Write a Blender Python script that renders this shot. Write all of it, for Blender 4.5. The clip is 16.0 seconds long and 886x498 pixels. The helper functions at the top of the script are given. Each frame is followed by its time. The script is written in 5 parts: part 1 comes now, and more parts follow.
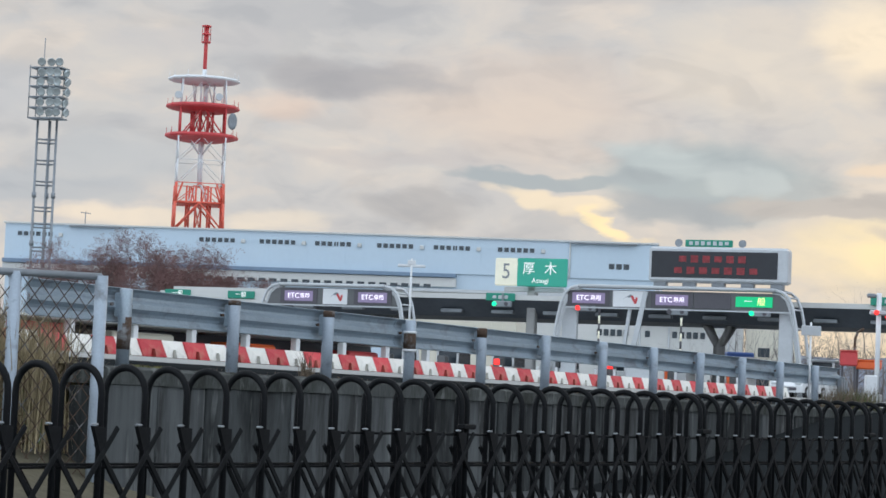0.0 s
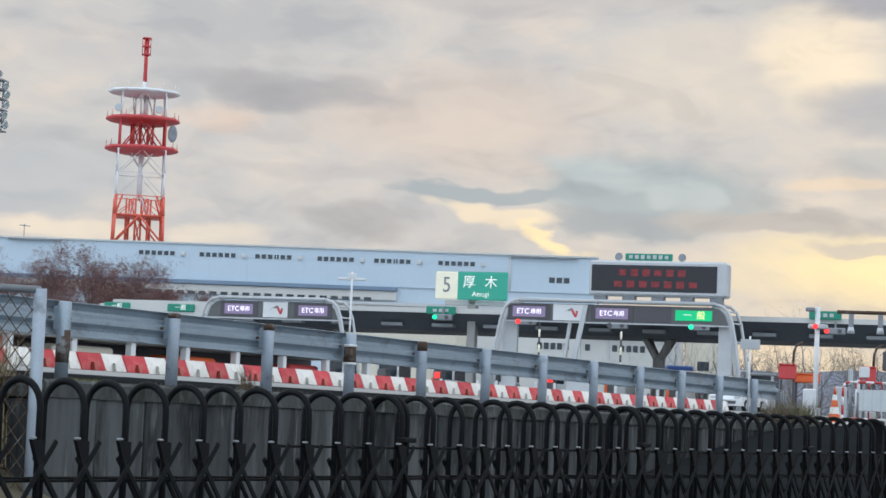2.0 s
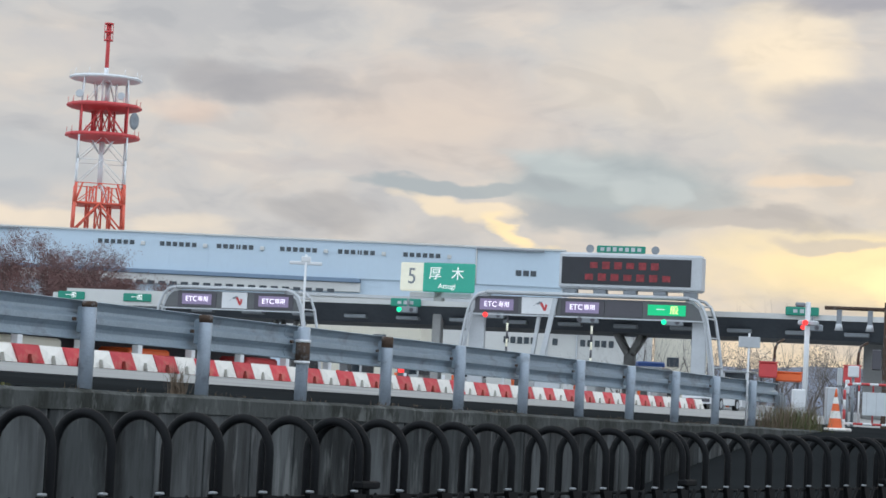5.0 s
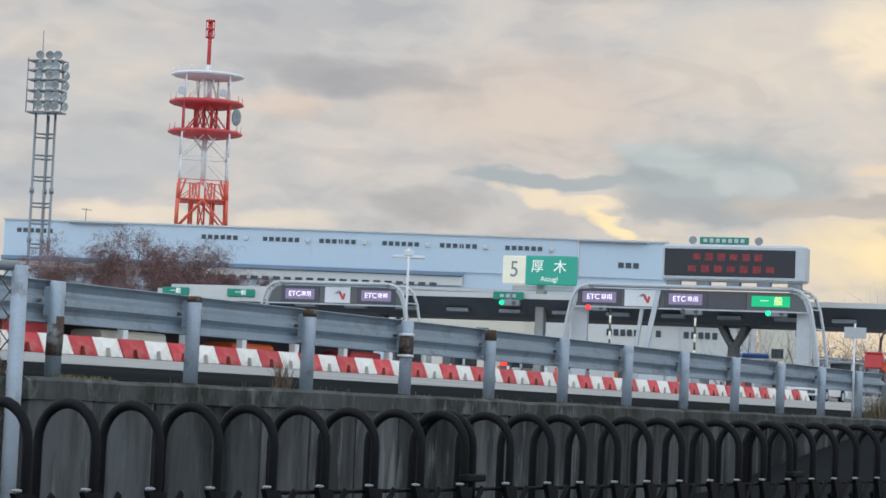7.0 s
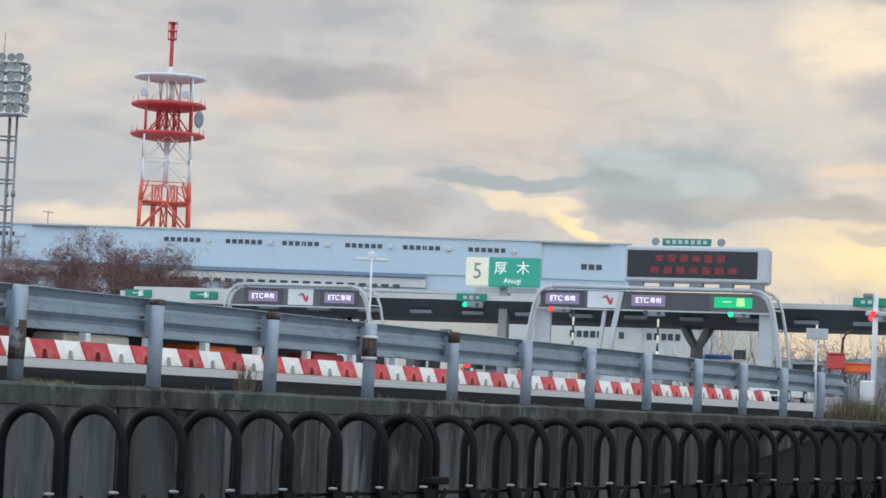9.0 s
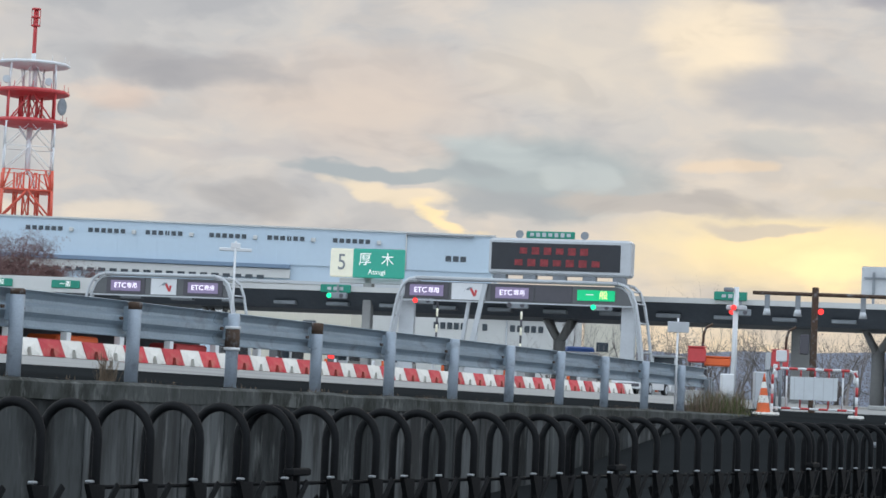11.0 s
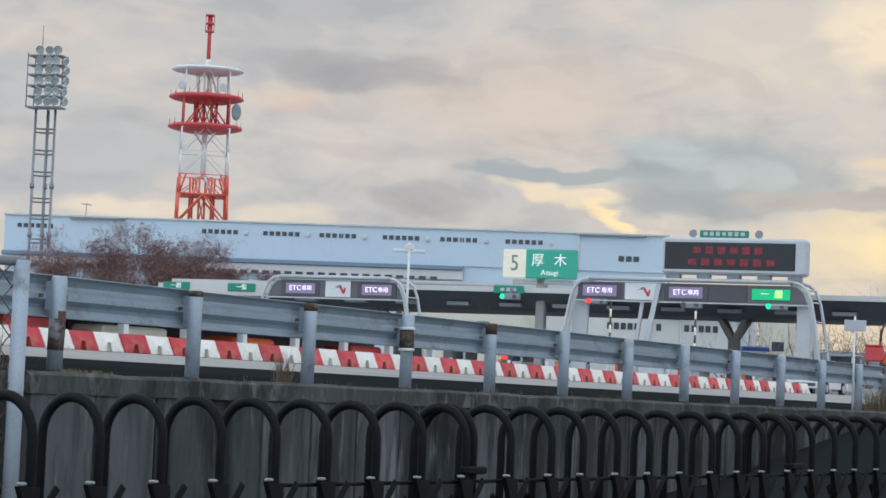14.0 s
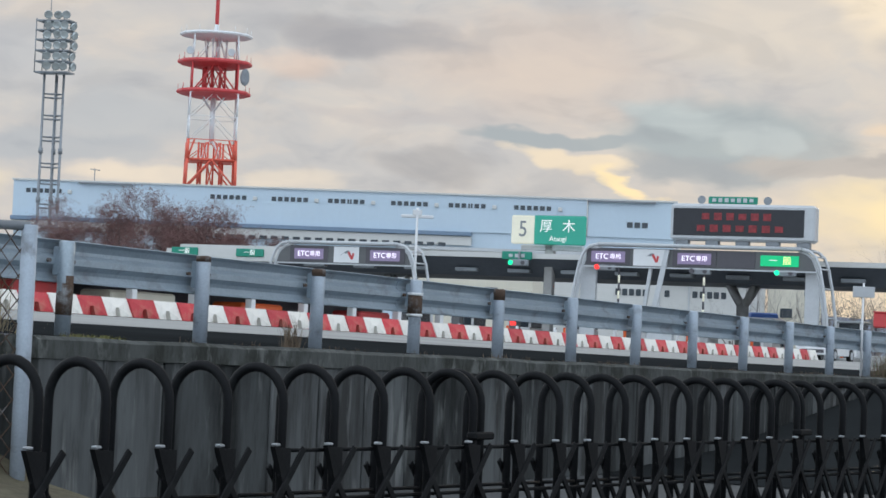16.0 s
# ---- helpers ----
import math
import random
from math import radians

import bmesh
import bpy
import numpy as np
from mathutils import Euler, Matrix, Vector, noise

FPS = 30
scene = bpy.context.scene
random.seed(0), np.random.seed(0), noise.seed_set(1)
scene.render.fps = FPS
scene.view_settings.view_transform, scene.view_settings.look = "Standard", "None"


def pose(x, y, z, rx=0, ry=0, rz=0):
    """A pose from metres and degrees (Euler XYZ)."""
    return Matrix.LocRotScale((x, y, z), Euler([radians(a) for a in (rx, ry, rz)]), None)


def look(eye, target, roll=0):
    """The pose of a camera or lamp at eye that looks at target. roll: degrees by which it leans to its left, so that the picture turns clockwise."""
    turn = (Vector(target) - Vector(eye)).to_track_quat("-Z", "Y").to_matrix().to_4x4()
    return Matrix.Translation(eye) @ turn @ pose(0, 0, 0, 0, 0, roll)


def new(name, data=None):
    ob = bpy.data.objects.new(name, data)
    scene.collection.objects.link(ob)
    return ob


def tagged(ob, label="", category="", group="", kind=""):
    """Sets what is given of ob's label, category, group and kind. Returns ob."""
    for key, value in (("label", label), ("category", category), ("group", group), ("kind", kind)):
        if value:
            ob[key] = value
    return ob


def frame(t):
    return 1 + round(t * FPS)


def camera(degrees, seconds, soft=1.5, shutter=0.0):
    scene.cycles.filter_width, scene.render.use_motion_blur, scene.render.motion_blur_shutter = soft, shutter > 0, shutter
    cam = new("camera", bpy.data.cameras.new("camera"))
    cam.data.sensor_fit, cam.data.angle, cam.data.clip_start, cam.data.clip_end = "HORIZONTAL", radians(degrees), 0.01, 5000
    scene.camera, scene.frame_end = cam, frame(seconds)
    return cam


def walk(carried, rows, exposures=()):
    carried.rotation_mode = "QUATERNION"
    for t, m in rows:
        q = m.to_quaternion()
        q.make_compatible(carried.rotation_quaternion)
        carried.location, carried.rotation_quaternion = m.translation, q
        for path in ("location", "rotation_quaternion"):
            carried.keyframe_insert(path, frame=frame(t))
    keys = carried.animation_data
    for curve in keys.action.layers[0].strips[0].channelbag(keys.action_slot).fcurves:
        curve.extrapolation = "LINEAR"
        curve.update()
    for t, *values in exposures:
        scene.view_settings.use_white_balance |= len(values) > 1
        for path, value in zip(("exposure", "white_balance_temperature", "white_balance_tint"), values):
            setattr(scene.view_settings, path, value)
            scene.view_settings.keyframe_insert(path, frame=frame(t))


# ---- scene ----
# ---------------------------------------------------------------- camera
cam = camera(22.18, 16.0, soft=1.6)
ROWS = [
    (0.0, -0.070, -4.001, 1.200, 0.182, 3.668, 2.398),
    (0.5, -0.070, -4.001, 1.200, -0.594, 3.652, 2.330),
    (1.0, -0.070, -4.001, 1.200, 0.267, 3.820, 2.336),
    (1.5, -0.070, -4.001, 1.200, 1.285, 4.026, 2.349),
    (2.0, -0.070, -4.001, 1.200, 1.677, 4.069, 2.403),
    (2.5, -0.070, -4.001, 1.200, 3.169, 3.374, 1.814),
    (3.0, -0.070, -4.001, 1.200, 4.149, 2.041, 1.908),
    (3.5, -0.070, -3.998, 1.200, 3.754, 3.004, 2.279),
    (4.0, -0.041, -2.350, 1.262, 2.160, 3.713, 2.874),
    (4.2, -0.008, -0.486, 1.332, 2.415, 3.960, 2.877),
    (4.5, 0.000, 0.000, 1.350, 2.452, 3.986, 2.877),
    (6.3, -0.001, 0.022, 1.350, 3.071, 3.615, 2.889),
    (6.5, -0.007, -0.002, 1.349, 2.023, 3.586, 2.839),
    (7.0, -0.007, 0.021, 1.347, 0.010, 3.637, 2.547),
    (7.5, -0.010, 0.016, 1.348, -0.534, 3.447, 2.498),
    (8.0, -0.009, -0.023, 1.349, -0.814, 3.487, 2.462),
    (8.5, -0.002, -0.028, 1.351, 0.562, 3.760, 2.438),
    (9.0, -0.007, 0.004, 1.351, 0.944, 3.723, 2.374),
    (9.5, -0.000, -0.000, 1.350, 2.372, 3.622, 2.511),
    (10.0, -0.001, 0.051, 1.350, 3.928, 3.909, 2.708),
    (10.2, -0.001, 0.014, 1.353, 4.432, 3.836, 2.608),
    (12.3, -0.013, -0.015, 1.349, 3.551, 3.472, 3.073),
    (12.5, -0.016, 0.001, 1.348, 2.862, 3.375, 3.022),
    (13.0, -0.023, -0.001, 1.347, 0.577, 3.251, 2.975),
    (13.5, -0.014, -0.019, 1.346, 0.187, 3.482, 2.642),
    (14.0, -0.008, -0.032, 1.343, 0.009, 3.484, 2.398),
    (14.5, -0.009, -0.014, 1.344, 0.110, 3.261, 2.328),
    (15.0, -0.007, -0.046, 1.343, 0.810, 2.535, 2.522),
    (15.5, -0.003, -0.014, 1.342, 0.785, 2.540, 1.985),
    (16.0, -0.005, -0.005, 1.341, -0.168, 2.612, 2.510),
]



def heading(x, y, z, yaw, pitch, lean):
    """Camera pose from its place, heading (degrees right of +y), pitch up and lean."""
    a, b = radians(yaw), radians(pitch)
    way = Vector((math.sin(a) * math.cos(b), math.cos(a) * math.cos(b), math.sin(b)))
    eye = Vector((x, y, z))
    return look(eye, eye + way * 10, lean)


walk(cam, [(r[0], heading(*r[1:])) for r in ROWS], exposures=[(0.0, 0.0), (4.0, 0.0), (7.0, -0.07), (9.5, -0.03), (12.5, -0.1), (13.0, -0.13), (14.5, -0.08), (16.0, -0.06)])

# ---------------------------------------------------------------- light
SUN_AZ, SUN_EL = 15.0, 5.0        # degrees right of +y, degrees above the horizon
sun_way = Vector((math.sin(radians(SUN_AZ)) * math.cos(radians(SUN_EL)),
                  math.cos(radians(SUN_AZ)) * math.cos(radians(SUN_EL)), math.sin(radians(SUN_EL))))
sun = new("sun", bpy.data.lights.new("sun", "SUN"))
sun.data.energy, sun.data.angle, sun.data.color = 0.4, radians(14), (1.0, 0.82, 0.6)
sun.matrix_world = look(sun_way * 50, (0, 0, 0))


def build_world():
    world = bpy.data.worlds.new("sky")
    scene.world = world
    world.use_nodes = True
    nt = world.node_tree
    nt.nodes.clear()
    N, Lk = nt.nodes.new, nt.links.new
    out = N("ShaderNodeOutputWorld")
    bg = N("ShaderNodeBackground")
    bg.inputs["Strength"].default_value = 1.0
    Lk(bg.outputs[0], out.inputs[0])
    sky = N("ShaderNodeTexSky")
    sky.sky_type, sky.sun_disc = "NISHITA", False
    sky.sun_elevation, sky.sun_rotation = radians(SUN_EL), radians(SUN_AZ)
    co = N("ShaderNodeTexCoord")
    sep = N("ShaderNodeSeparateXYZ")
    Lk(co.outputs["Generated"], sep.inputs[0])

    def math_node(op, a, b=None, clamp=False):
        n = N("ShaderNodeMath")
        n.operation, n.use_clamp = op, clamp
        for i, v in enumerate((a, b)):
            if v is None:
                continue
            if isinstance(v, (int, float)):
                n.inputs[i].default_value = v
            else:
                Lk(v, n.inputs[i])
        return n.outputs[0]

    def mix(f, a, b, mode="MIX"):
        n = N("ShaderNodeMix")
        n.data_type, n.blend_type = "RGBA", mode
        if isinstance(f, (int, float)):
            n.inputs[0].default_value = f
        else:
            Lk(f, n.inputs[0])
        for i, v in ((6, a), (7, b)):
            if isinstance(v, tuple):
                n.inputs[i].default_value = (*v, 1)
            else:
                Lk(v, n.inputs[i])
        return n.outputs[2]

    # clouds: bearing and height of the sky's direction, in degrees, stirred by noise
    az = math_node("MULTIPLY", math_node("ARCTAN2", sep.outputs[0], sep.outputs[1]), 57.2958)
    el = math_node("MULTIPLY", math_node("ARCSINE", sep.outputs[2]), 57.2958)
    comb = N("ShaderNodeCombineXYZ")
    Lk(az, comb.inputs[0]), Lk(math_node("MULTIPLY", el, 2.2), comb.inputs[1])

    def noise_tex(scale, detail, rough, dist, loc):
        m = N("ShaderNodeMapping")
        m.inputs["Location"].default_value = loc
        Lk(comb.outputs[0], m.inputs[0])
        n = N("ShaderNodeTexNoise")
        n.inputs["Scale"].default_value, n.inputs["Detail"].default_value = scale, detail
        n.inputs["Roughness"].default_value, n.inputs["Distortion"].default_value = rough, dist
        Lk(m.outputs[0], n.inputs["Vector"])
        return n.outputs["Fac"]

    def ramp(f, stops):
        n = N("ShaderNodeValToRGB")
        n.color_ramp.interpolation = "EASE"
        while len(n.color_ramp.elements) < len(stops):
            n.color_ramp.elements.new(0.5)
        for e, (p, c) in zip(n.color_ramp.elements, stops):
            e.position, e.color = p, (*c, 1)
        Lk(f, n.inputs[0])
        return n.outputs[0]

    big = noise_tex(0.13, 3.5, 0.5, 0.5, (3.1, 21.7, 0))
    fine = noise_tex(0.55, 6.0, 0.55, 0.5, (0.4, 5.2, 0))
    body = math_node("ADD", math_node("MULTIPLY", big, 0.6), math_node("MULTIPLY", fine, 0.4))
    cloud = ramp(body, [(0.38, (0.49, 0.50, 0.525)), (0.47, (0.555, 0.555, 0.565)), (0.54, (0.60, 0.58, 0.57)), (0.62, (0.66, 0.615, 0.58))])
    # the banks' outlines are stirred by two sizes of eddy
    stir = []
    for axis, loc, amounts in (("az", (9.4, 2.2, 0), (3.2, 0.9)), ("el", (31.0, 17.5, 0), (1.1, 0.34))):
        wide = math_node("MULTIPLY", math_node("SUBTRACT", noise_tex(0.34, 2.5, 0.5, 0.2, loc), 0.5), amounts[0])
        small = math_node("MULTIPLY", math_node("SUBTRACT", noise_tex(1.1, 3.0, 0.5, 0.3, loc), 0.5), amounts[1])
        stir.append(math_node("ADD", az if axis == "az" else el, math_node("ADD", wide, small)))
    waz, wel = stir

    def bank(u0, v0, w, h, colour, amount, into, soft=0.8, tilt=0.0):
        """A cloud bank, or a thin bright place, w and h degrees from its middle to its rim, with a stirred outline."""
        du = math_node("DIVIDE", math_node("SUBTRACT", waz, u0), w)
        dv = math_node("DIVIDE", math_node("SUBTRACT", math_node("SUBTRACT", wel, v0), math_node("MULTIPLY", math_node("SUBTRACT", waz, u0), tilt)), h)
        rr = math_node("ADD", math_node("MULTIPLY", du, du), math_node("MULTIPLY", dv, dv))
        f = math_node("DIVIDE", math_node("SUBTRACT", 1.35, rr), soft * 1.35, True)
        f = math_node("MULTIPLY", math_node("MULTIPLY", f, f), math_node("SUBTRACT", 3.0, math_node("MULTIPLY", f, 2.0)))
        return mix(math_node("MULTIPLY", f, amount), into, colour)

    # pink and cream light in the middle and upper sky
    cloud = bank(1.9, 7.3, 4.2, 1.6, (0.68, 0.585, 0.525), 0.8, cloud, 1.2)
    cloud = bank(-4.3, 7.2, 1.5, 0.5, (0.74, 0.60, 0.52), 0.75, cloud, 1.1)
    cloud = bank(7.8, 8.5, 3.2, 1.5, (0.71, 0.65, 0.58), 0.7, cloud, 1.1)
    cloud = bank(11.2, 9.2, 1.9, 1.7, (0.93, 0.80, 0.62), 0.9, cloud, 1.1)
    cloud = bank(2.0, 10.6, 9.0, 0.6, (0.52, 0.51, 0.52), 0.7, cloud, 0.9)
    # grey banks
    cloud = bank(-2.4, 7.9, 2.7, 0.55, (0.41, 0.41, 0.435), 0.95, cloud, 0.9, -0.04)
    cloud = bank(-6.6, 8.6, 2.4, 0.5, (0.55, 0.545, 0.56), 0.7, cloud, 0.9)
    cloud = bank(-0.4, 4.66, 1.9, 0.45, (0.45, 0.45, 0.465), 0.9, cloud, 0.8)
    cloud = bank(-1.5, 5.9, 2.8, 0.26, (0.53, 0.51, 0.52), 0.6, cloud, 0.9)
    cloud = bank(-8.3, 5.6, 2.2, 0.7, (0.51, 0.535, 0.565), 0.85, cloud, 0.9)
    cloud = bank(-11.2, 7.0, 1.7, 0.9, (0.53, 0.545, 0.575), 0.8, cloud, 0.9)
    cloud = bank(-10.0, 4.85, 3.0, 0.42, (0.47, 0.50, 0.54), 0.85, cloud, 0.7)
    cloud = bank(-7.8, 4.15, 1.9, 0.3, (0.80, 0.71, 0.60), 0.8, cloud, 0.9)
    cloud = bank(-13.8, 4.0, 3.0, 0.7, (0.84, 0.74, 0.58), 0.8, cloud, 0.9)
    cloud = bank(-4.2, 4.2, 1.3, 0.3, (0.78, 0.70, 0.60), 0.7, cloud, 0.9)
    # glow through the thin cloud round the low sun
    dot = N("ShaderNodeVectorMath")
    dot.operation = "DOT_PRODUCT"
    dot.inputs[1].default_value = sun_way
    Lk(co.outputs["Generated"], dot.inputs[0])
    near = math_node("POWER", math_node("MAXIMUM", dot.outputs["Value"], 0.0), 75.0)
    up = math_node("MAXIMUM", sep.outputs[2], 0.0)
    lowness = math_node("POWER", math_node("SUBTRACT", 1.0, up, True), 22.0)
    thin = ramp(body, [(0.38, (0.5, 0.5, 0.5)), (0.56, (1, 1, 1))])
    glow = math_node("MULTIPLY", math_node("MULTIPLY", near, lowness), thin)
    cloud = mix(glow, cloud, (0.96, 0.76, 0.42))
    cloud = bank(14.0, 3.9, 5.6, 1.15, (1.02, 0.83, 0.46), 0.9, cloud, 1.1)
    # the large blue-grey bank with its pale puffed top, dark belly and thin wing
    cloud = bank(6.9, 5.6, 3.3, 1.1, (0.395, 0.46, 0.495), 1.0, cloud, 0.75)
    cloud = bank(9.0, 5.3, 1.6, 0.55, (0.44, 0.48, 0.50), 0.8, cloud, 1.0)
    cloud = bank(6.0, 6.2, 1.7, 0.42, (0.52, 0.59, 0.61), 0.85, cloud, 1.0, -0.12)
    cloud = bank(7.9, 5.7, 0.9, 0.5, (0.50, 0.565, 0.59), 0.8, cloud, 0.8)
    cloud = bank(6.0, 4.9, 2.5, 0.42, (0.36, 0.40, 0.44), 0.85, cloud, 1.0)
    cloud = bank(5.0, 5.75, 0.8, 0.28, (0.35, 0.40, 0.44), 0.6, cloud, 1.1)
    cloud = bank(2.6, 5.58, 2.2, 0.27, (0.38, 0.435, 0.475), 0.95, cloud, 0.6)
    # banks towards the sunset
    cloud = bank(9.9, 5.0, 2.9, 0.32, (0.49, 0.475, 0.465), 0.9, cloud, 0.7)
    cloud = bank(11.6, 6.0, 1.1, 0.22, (0.80, 0.66, 0.52), 0.8, cloud, 0.9)
    cloud = bank(12.6, 6.6, 1.8, 0.4, (0.50, 0.52, 0.53), 0.8, cloud, 0.8)
    cloud = bank(12.6, 8.1, 2.5, 0.6, (0.40, 0.425, 0.475), 0.85, cloud, 1.2, -0.05)
    cloud = bank(13.6, 7.5, 2.4, 0.45, (0.42, 0.44, 0.48), 0.75, cloud, 1.2)
    cloud = bank(17.2, 7.5, 1.9, 1.1, (0.41, 0.43, 0.48), 0.9, cloud, 0.7)
    cloud = bank(15.0, 11.0, 5.5, 0.9, (0.37, 0.38, 0.43), 0.95, cloud, 0.7)
    cloud = bank(12.4, 4.5, 1.7, 0.17, (0.58, 0.54, 0.49), 0.8, cloud, 0.8)
    cloud = bank(15.6, 5.5, 2.2, 0.24, (0.60, 0.56, 0.50), 0.8, cloud, 0.8)
    cloud = bank(17.2, 4.8, 0.75, 0.33, (0.46, 0.42, 0.41), 0.9, cloud, 0.6)
    # bright rim under the blue bank
    cloud = bank(3.0, 4.95, 1.5, 0.26, (0.86, 0.74, 0.57), 0.85, cloud, 0.8, -0.22)
    cloud = bank(4.45, 4.36, 0.95, 0.19, (1.02, 0.83, 0.50), 0.95, cloud, 1.0, -0.42)
    cloud = bank(14.3, 3.5, 1.7, 0.5, (1.12, 0.92, 0.52), 0.85, cloud, 0.9)
    # soft mottling inside the cloud
    puff = noise_tex(0.42, 4.0, 0.5, 0.6, (5.3, 14.1, 0))
    cloud = mix(1.0, cloud, ramp(puff, [(0.34, (0.91, 0.92, 0.935)), (0.50, (1.0, 1.0, 1.0)), (0.66, (1.05, 1.04, 1.02))]), "MULTIPLY")
    cloud = mix(1.0, cloud, (1.09, 1.08, 1.06), "MULTIPLY")
    # away from the sunset the cloud is paler and cooler
    away = math_node("MULTIPLY", math_node("SUBTRACT", 0.88, dot.outputs["Value"]), 1.15, True)
    cloud = mix(away, cloud, (1.20, 1.37, 1.57))
    sky_dim = mix(1.0, sky.outputs[0], (0.10, 0.10, 0.10), "MULTIPLY")
    colour = mix(0.985, sky_dim, cloud)
    Lk(colour, bg.inputs["Color"])


build_world()

# ---------------------------------------------------------------- materials


def material(name, colour, rough=0.6, metal=0.0, vary=0.12, scale=3.0, fine=40.0, bump=0.0, spec=0.5,
             stain=None, stain_amount=0.0, stain_scale=1.2, stretch=(1, 1, 1), emit=0.0, coat=0.0, rand=0.0, streak=None):
    m = bpy.data.materials.new(name)
    m.use_nodes = True
    nt = m.node_tree
    b = nt.nodes["Principled BSDF"]
    b.inputs["Roughness"].default_value, b.inputs["Metallic"].default_value = rough, metal
    b.inputs["Specular IOR Level"].default_value = spec
    b.inputs["Coat Weight"].default_value = coat
    N, Lk = nt.nodes.new, nt.links.new
    co = N("ShaderNodeTexCoord")
    mp = N("ShaderNodeMapping")
    mp.inputs["Scale"].default_value = stretch
    Lk(co.outputs["Object"], mp.inputs[0])

    def nz(s, d=4.0, r=0.55):
        n = N("ShaderNodeTexNoise")
        n.inputs["Scale"].default_value, n.inputs["Detail"].default_value, n.inputs["Roughness"].default_value = s, d, r
        Lk(mp.outputs[0], n.inputs["Vector"])
        return n

    def ramp(src, stops):
        n = N("ShaderNodeValToRGB")
        while len(n.color_ramp.elements) < len(stops):
            n.color_ramp.elements.new(0.5)
        for e, (p, c) in zip(n.color_ramp.elements, stops):
            e.position, e.color = p, (*c, 1)
        Lk(src, n.inputs[0])
        return n.outputs[0]

    def mix(f, a, c, mode="MIX"):
        n = N("ShaderNodeMix")
        n.data_type, n.blend_type = "RGBA", mode
        if isinstance(f, (int, float)):
            n.inputs[0].default_value = f
        else:
            Lk(f, n.inputs[0])
        for i, v in ((6, a), (7, c)):
            if isinstance(v, tuple):
                n.inputs[i].default_value = (*v, 1)
            else:
                Lk(v, n.inputs[i])
        return n.outputs[2]

    lo, hi = 1 - vary, 1 + vary
    n1, n2 = nz(scale), nz(fine, 3.0)
    v = mix(0.4, ramp(n1.outputs["Fac"], [(0.3, (lo,) * 3), (0.7, (hi,) * 3)]), ramp(n2.outputs["Fac"], [(0.3, (lo,) * 3), (0.7, (hi,) * 3)]))
    c = mix(1.0, tuple(colour), v, "MULTIPLY")
    if stain is not None:
        n3 = nz(stain_scale, 6.0, 0.65)
        e0 = 0.62 - 0.3 * stain_amount
        c = mix(ramp(n3.outputs["Fac"], [(e0, (0, 0, 0)), (e0 + 0.16, (1, 1, 1))]), c, tuple(stain))
    if streak is not None:
        n4 = nz(stain_scale * 2.3, 5.0, 0.6)
        c = mix(ramp(n4.outputs["Fac"], [(0.56, (0, 0, 0)), (0.68, (0.8, 0.8, 0.8))]), c, tuple(streak))
    if rand:
        oi = N("ShaderNodeObjectInfo")
        c = mix(1.0, c, ramp(oi.outputs["Random"], [(0.0, (1 - rand,) * 3), (1.0, (1 + rand,) * 3)]), "MULTIPLY")
    Lk(c, b.inputs["Base Color"])
    if bump:
        bp = N("ShaderNodeBump")
        bp.inputs["Strength"].default_value, bp.inputs["Distance"].default_value = bump, 0.02
        Lk(n2.outputs["Fac"], bp.inputs["Height"])
        Lk(bp.outputs[0], b.inputs["Normal"])
    if emit:
        Lk(c, b.inputs["Emission Color"])
        b.inputs["Emission Strength"].default_value = emit
    return m


M = {}
M["asphalt"] = material("asphalt", (0.02189, 0.02419, 0.02534), 0.95, spec=0.0, vary=0.2, scale=0.5, fine=30, bump=0.4, stain=(0.01728, 0.01872, 0.01944), stain_amount=0.3, stain_scale=0.3)
M["pavement"] = material("concrete_pavement", (0.2937, 0.3, 0.2937), 0.85, vary=0.12, scale=0.25, fine=12, bump=0.2, stain=(0.20, 0.20, 0.20), stain_amount=0.35, stain_scale=0.12)
M["ground"] = material("yard_ground", (0.06048, 0.06451, 0.06682), 0.92, vary=0.2, scale=0.6, fine=20, bump=0.5, stain=(0.0504, 0.0504, 0.04896), stain_amount=0.3, stain_scale=0.4)
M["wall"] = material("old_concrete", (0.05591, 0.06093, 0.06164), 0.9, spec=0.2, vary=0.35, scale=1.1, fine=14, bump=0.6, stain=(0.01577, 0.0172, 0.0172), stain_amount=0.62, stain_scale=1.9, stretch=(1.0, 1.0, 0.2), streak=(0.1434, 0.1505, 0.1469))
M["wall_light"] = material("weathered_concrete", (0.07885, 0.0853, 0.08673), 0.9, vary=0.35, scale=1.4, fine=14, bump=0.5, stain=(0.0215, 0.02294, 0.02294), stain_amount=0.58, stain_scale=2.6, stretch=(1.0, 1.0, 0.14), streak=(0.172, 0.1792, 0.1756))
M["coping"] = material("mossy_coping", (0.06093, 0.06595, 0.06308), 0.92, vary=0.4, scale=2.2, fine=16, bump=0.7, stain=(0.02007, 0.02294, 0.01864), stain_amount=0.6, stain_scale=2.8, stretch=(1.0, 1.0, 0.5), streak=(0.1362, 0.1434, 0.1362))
M["soil"] = material("dry_soil", (0.088, 0.076, 0.048), 0.95, vary=0.4, scale=2, fine=12, bump=0.6)
M["galv"] = material("galvanised_steel", (0.3255, 0.3885, 0.441), 0.5, 0.35, vary=0.16, scale=2.0, fine=35, bump=0.1, stain=(0.20, 0.22, 0.24), stain_amount=0.3, stain_scale=2.0)
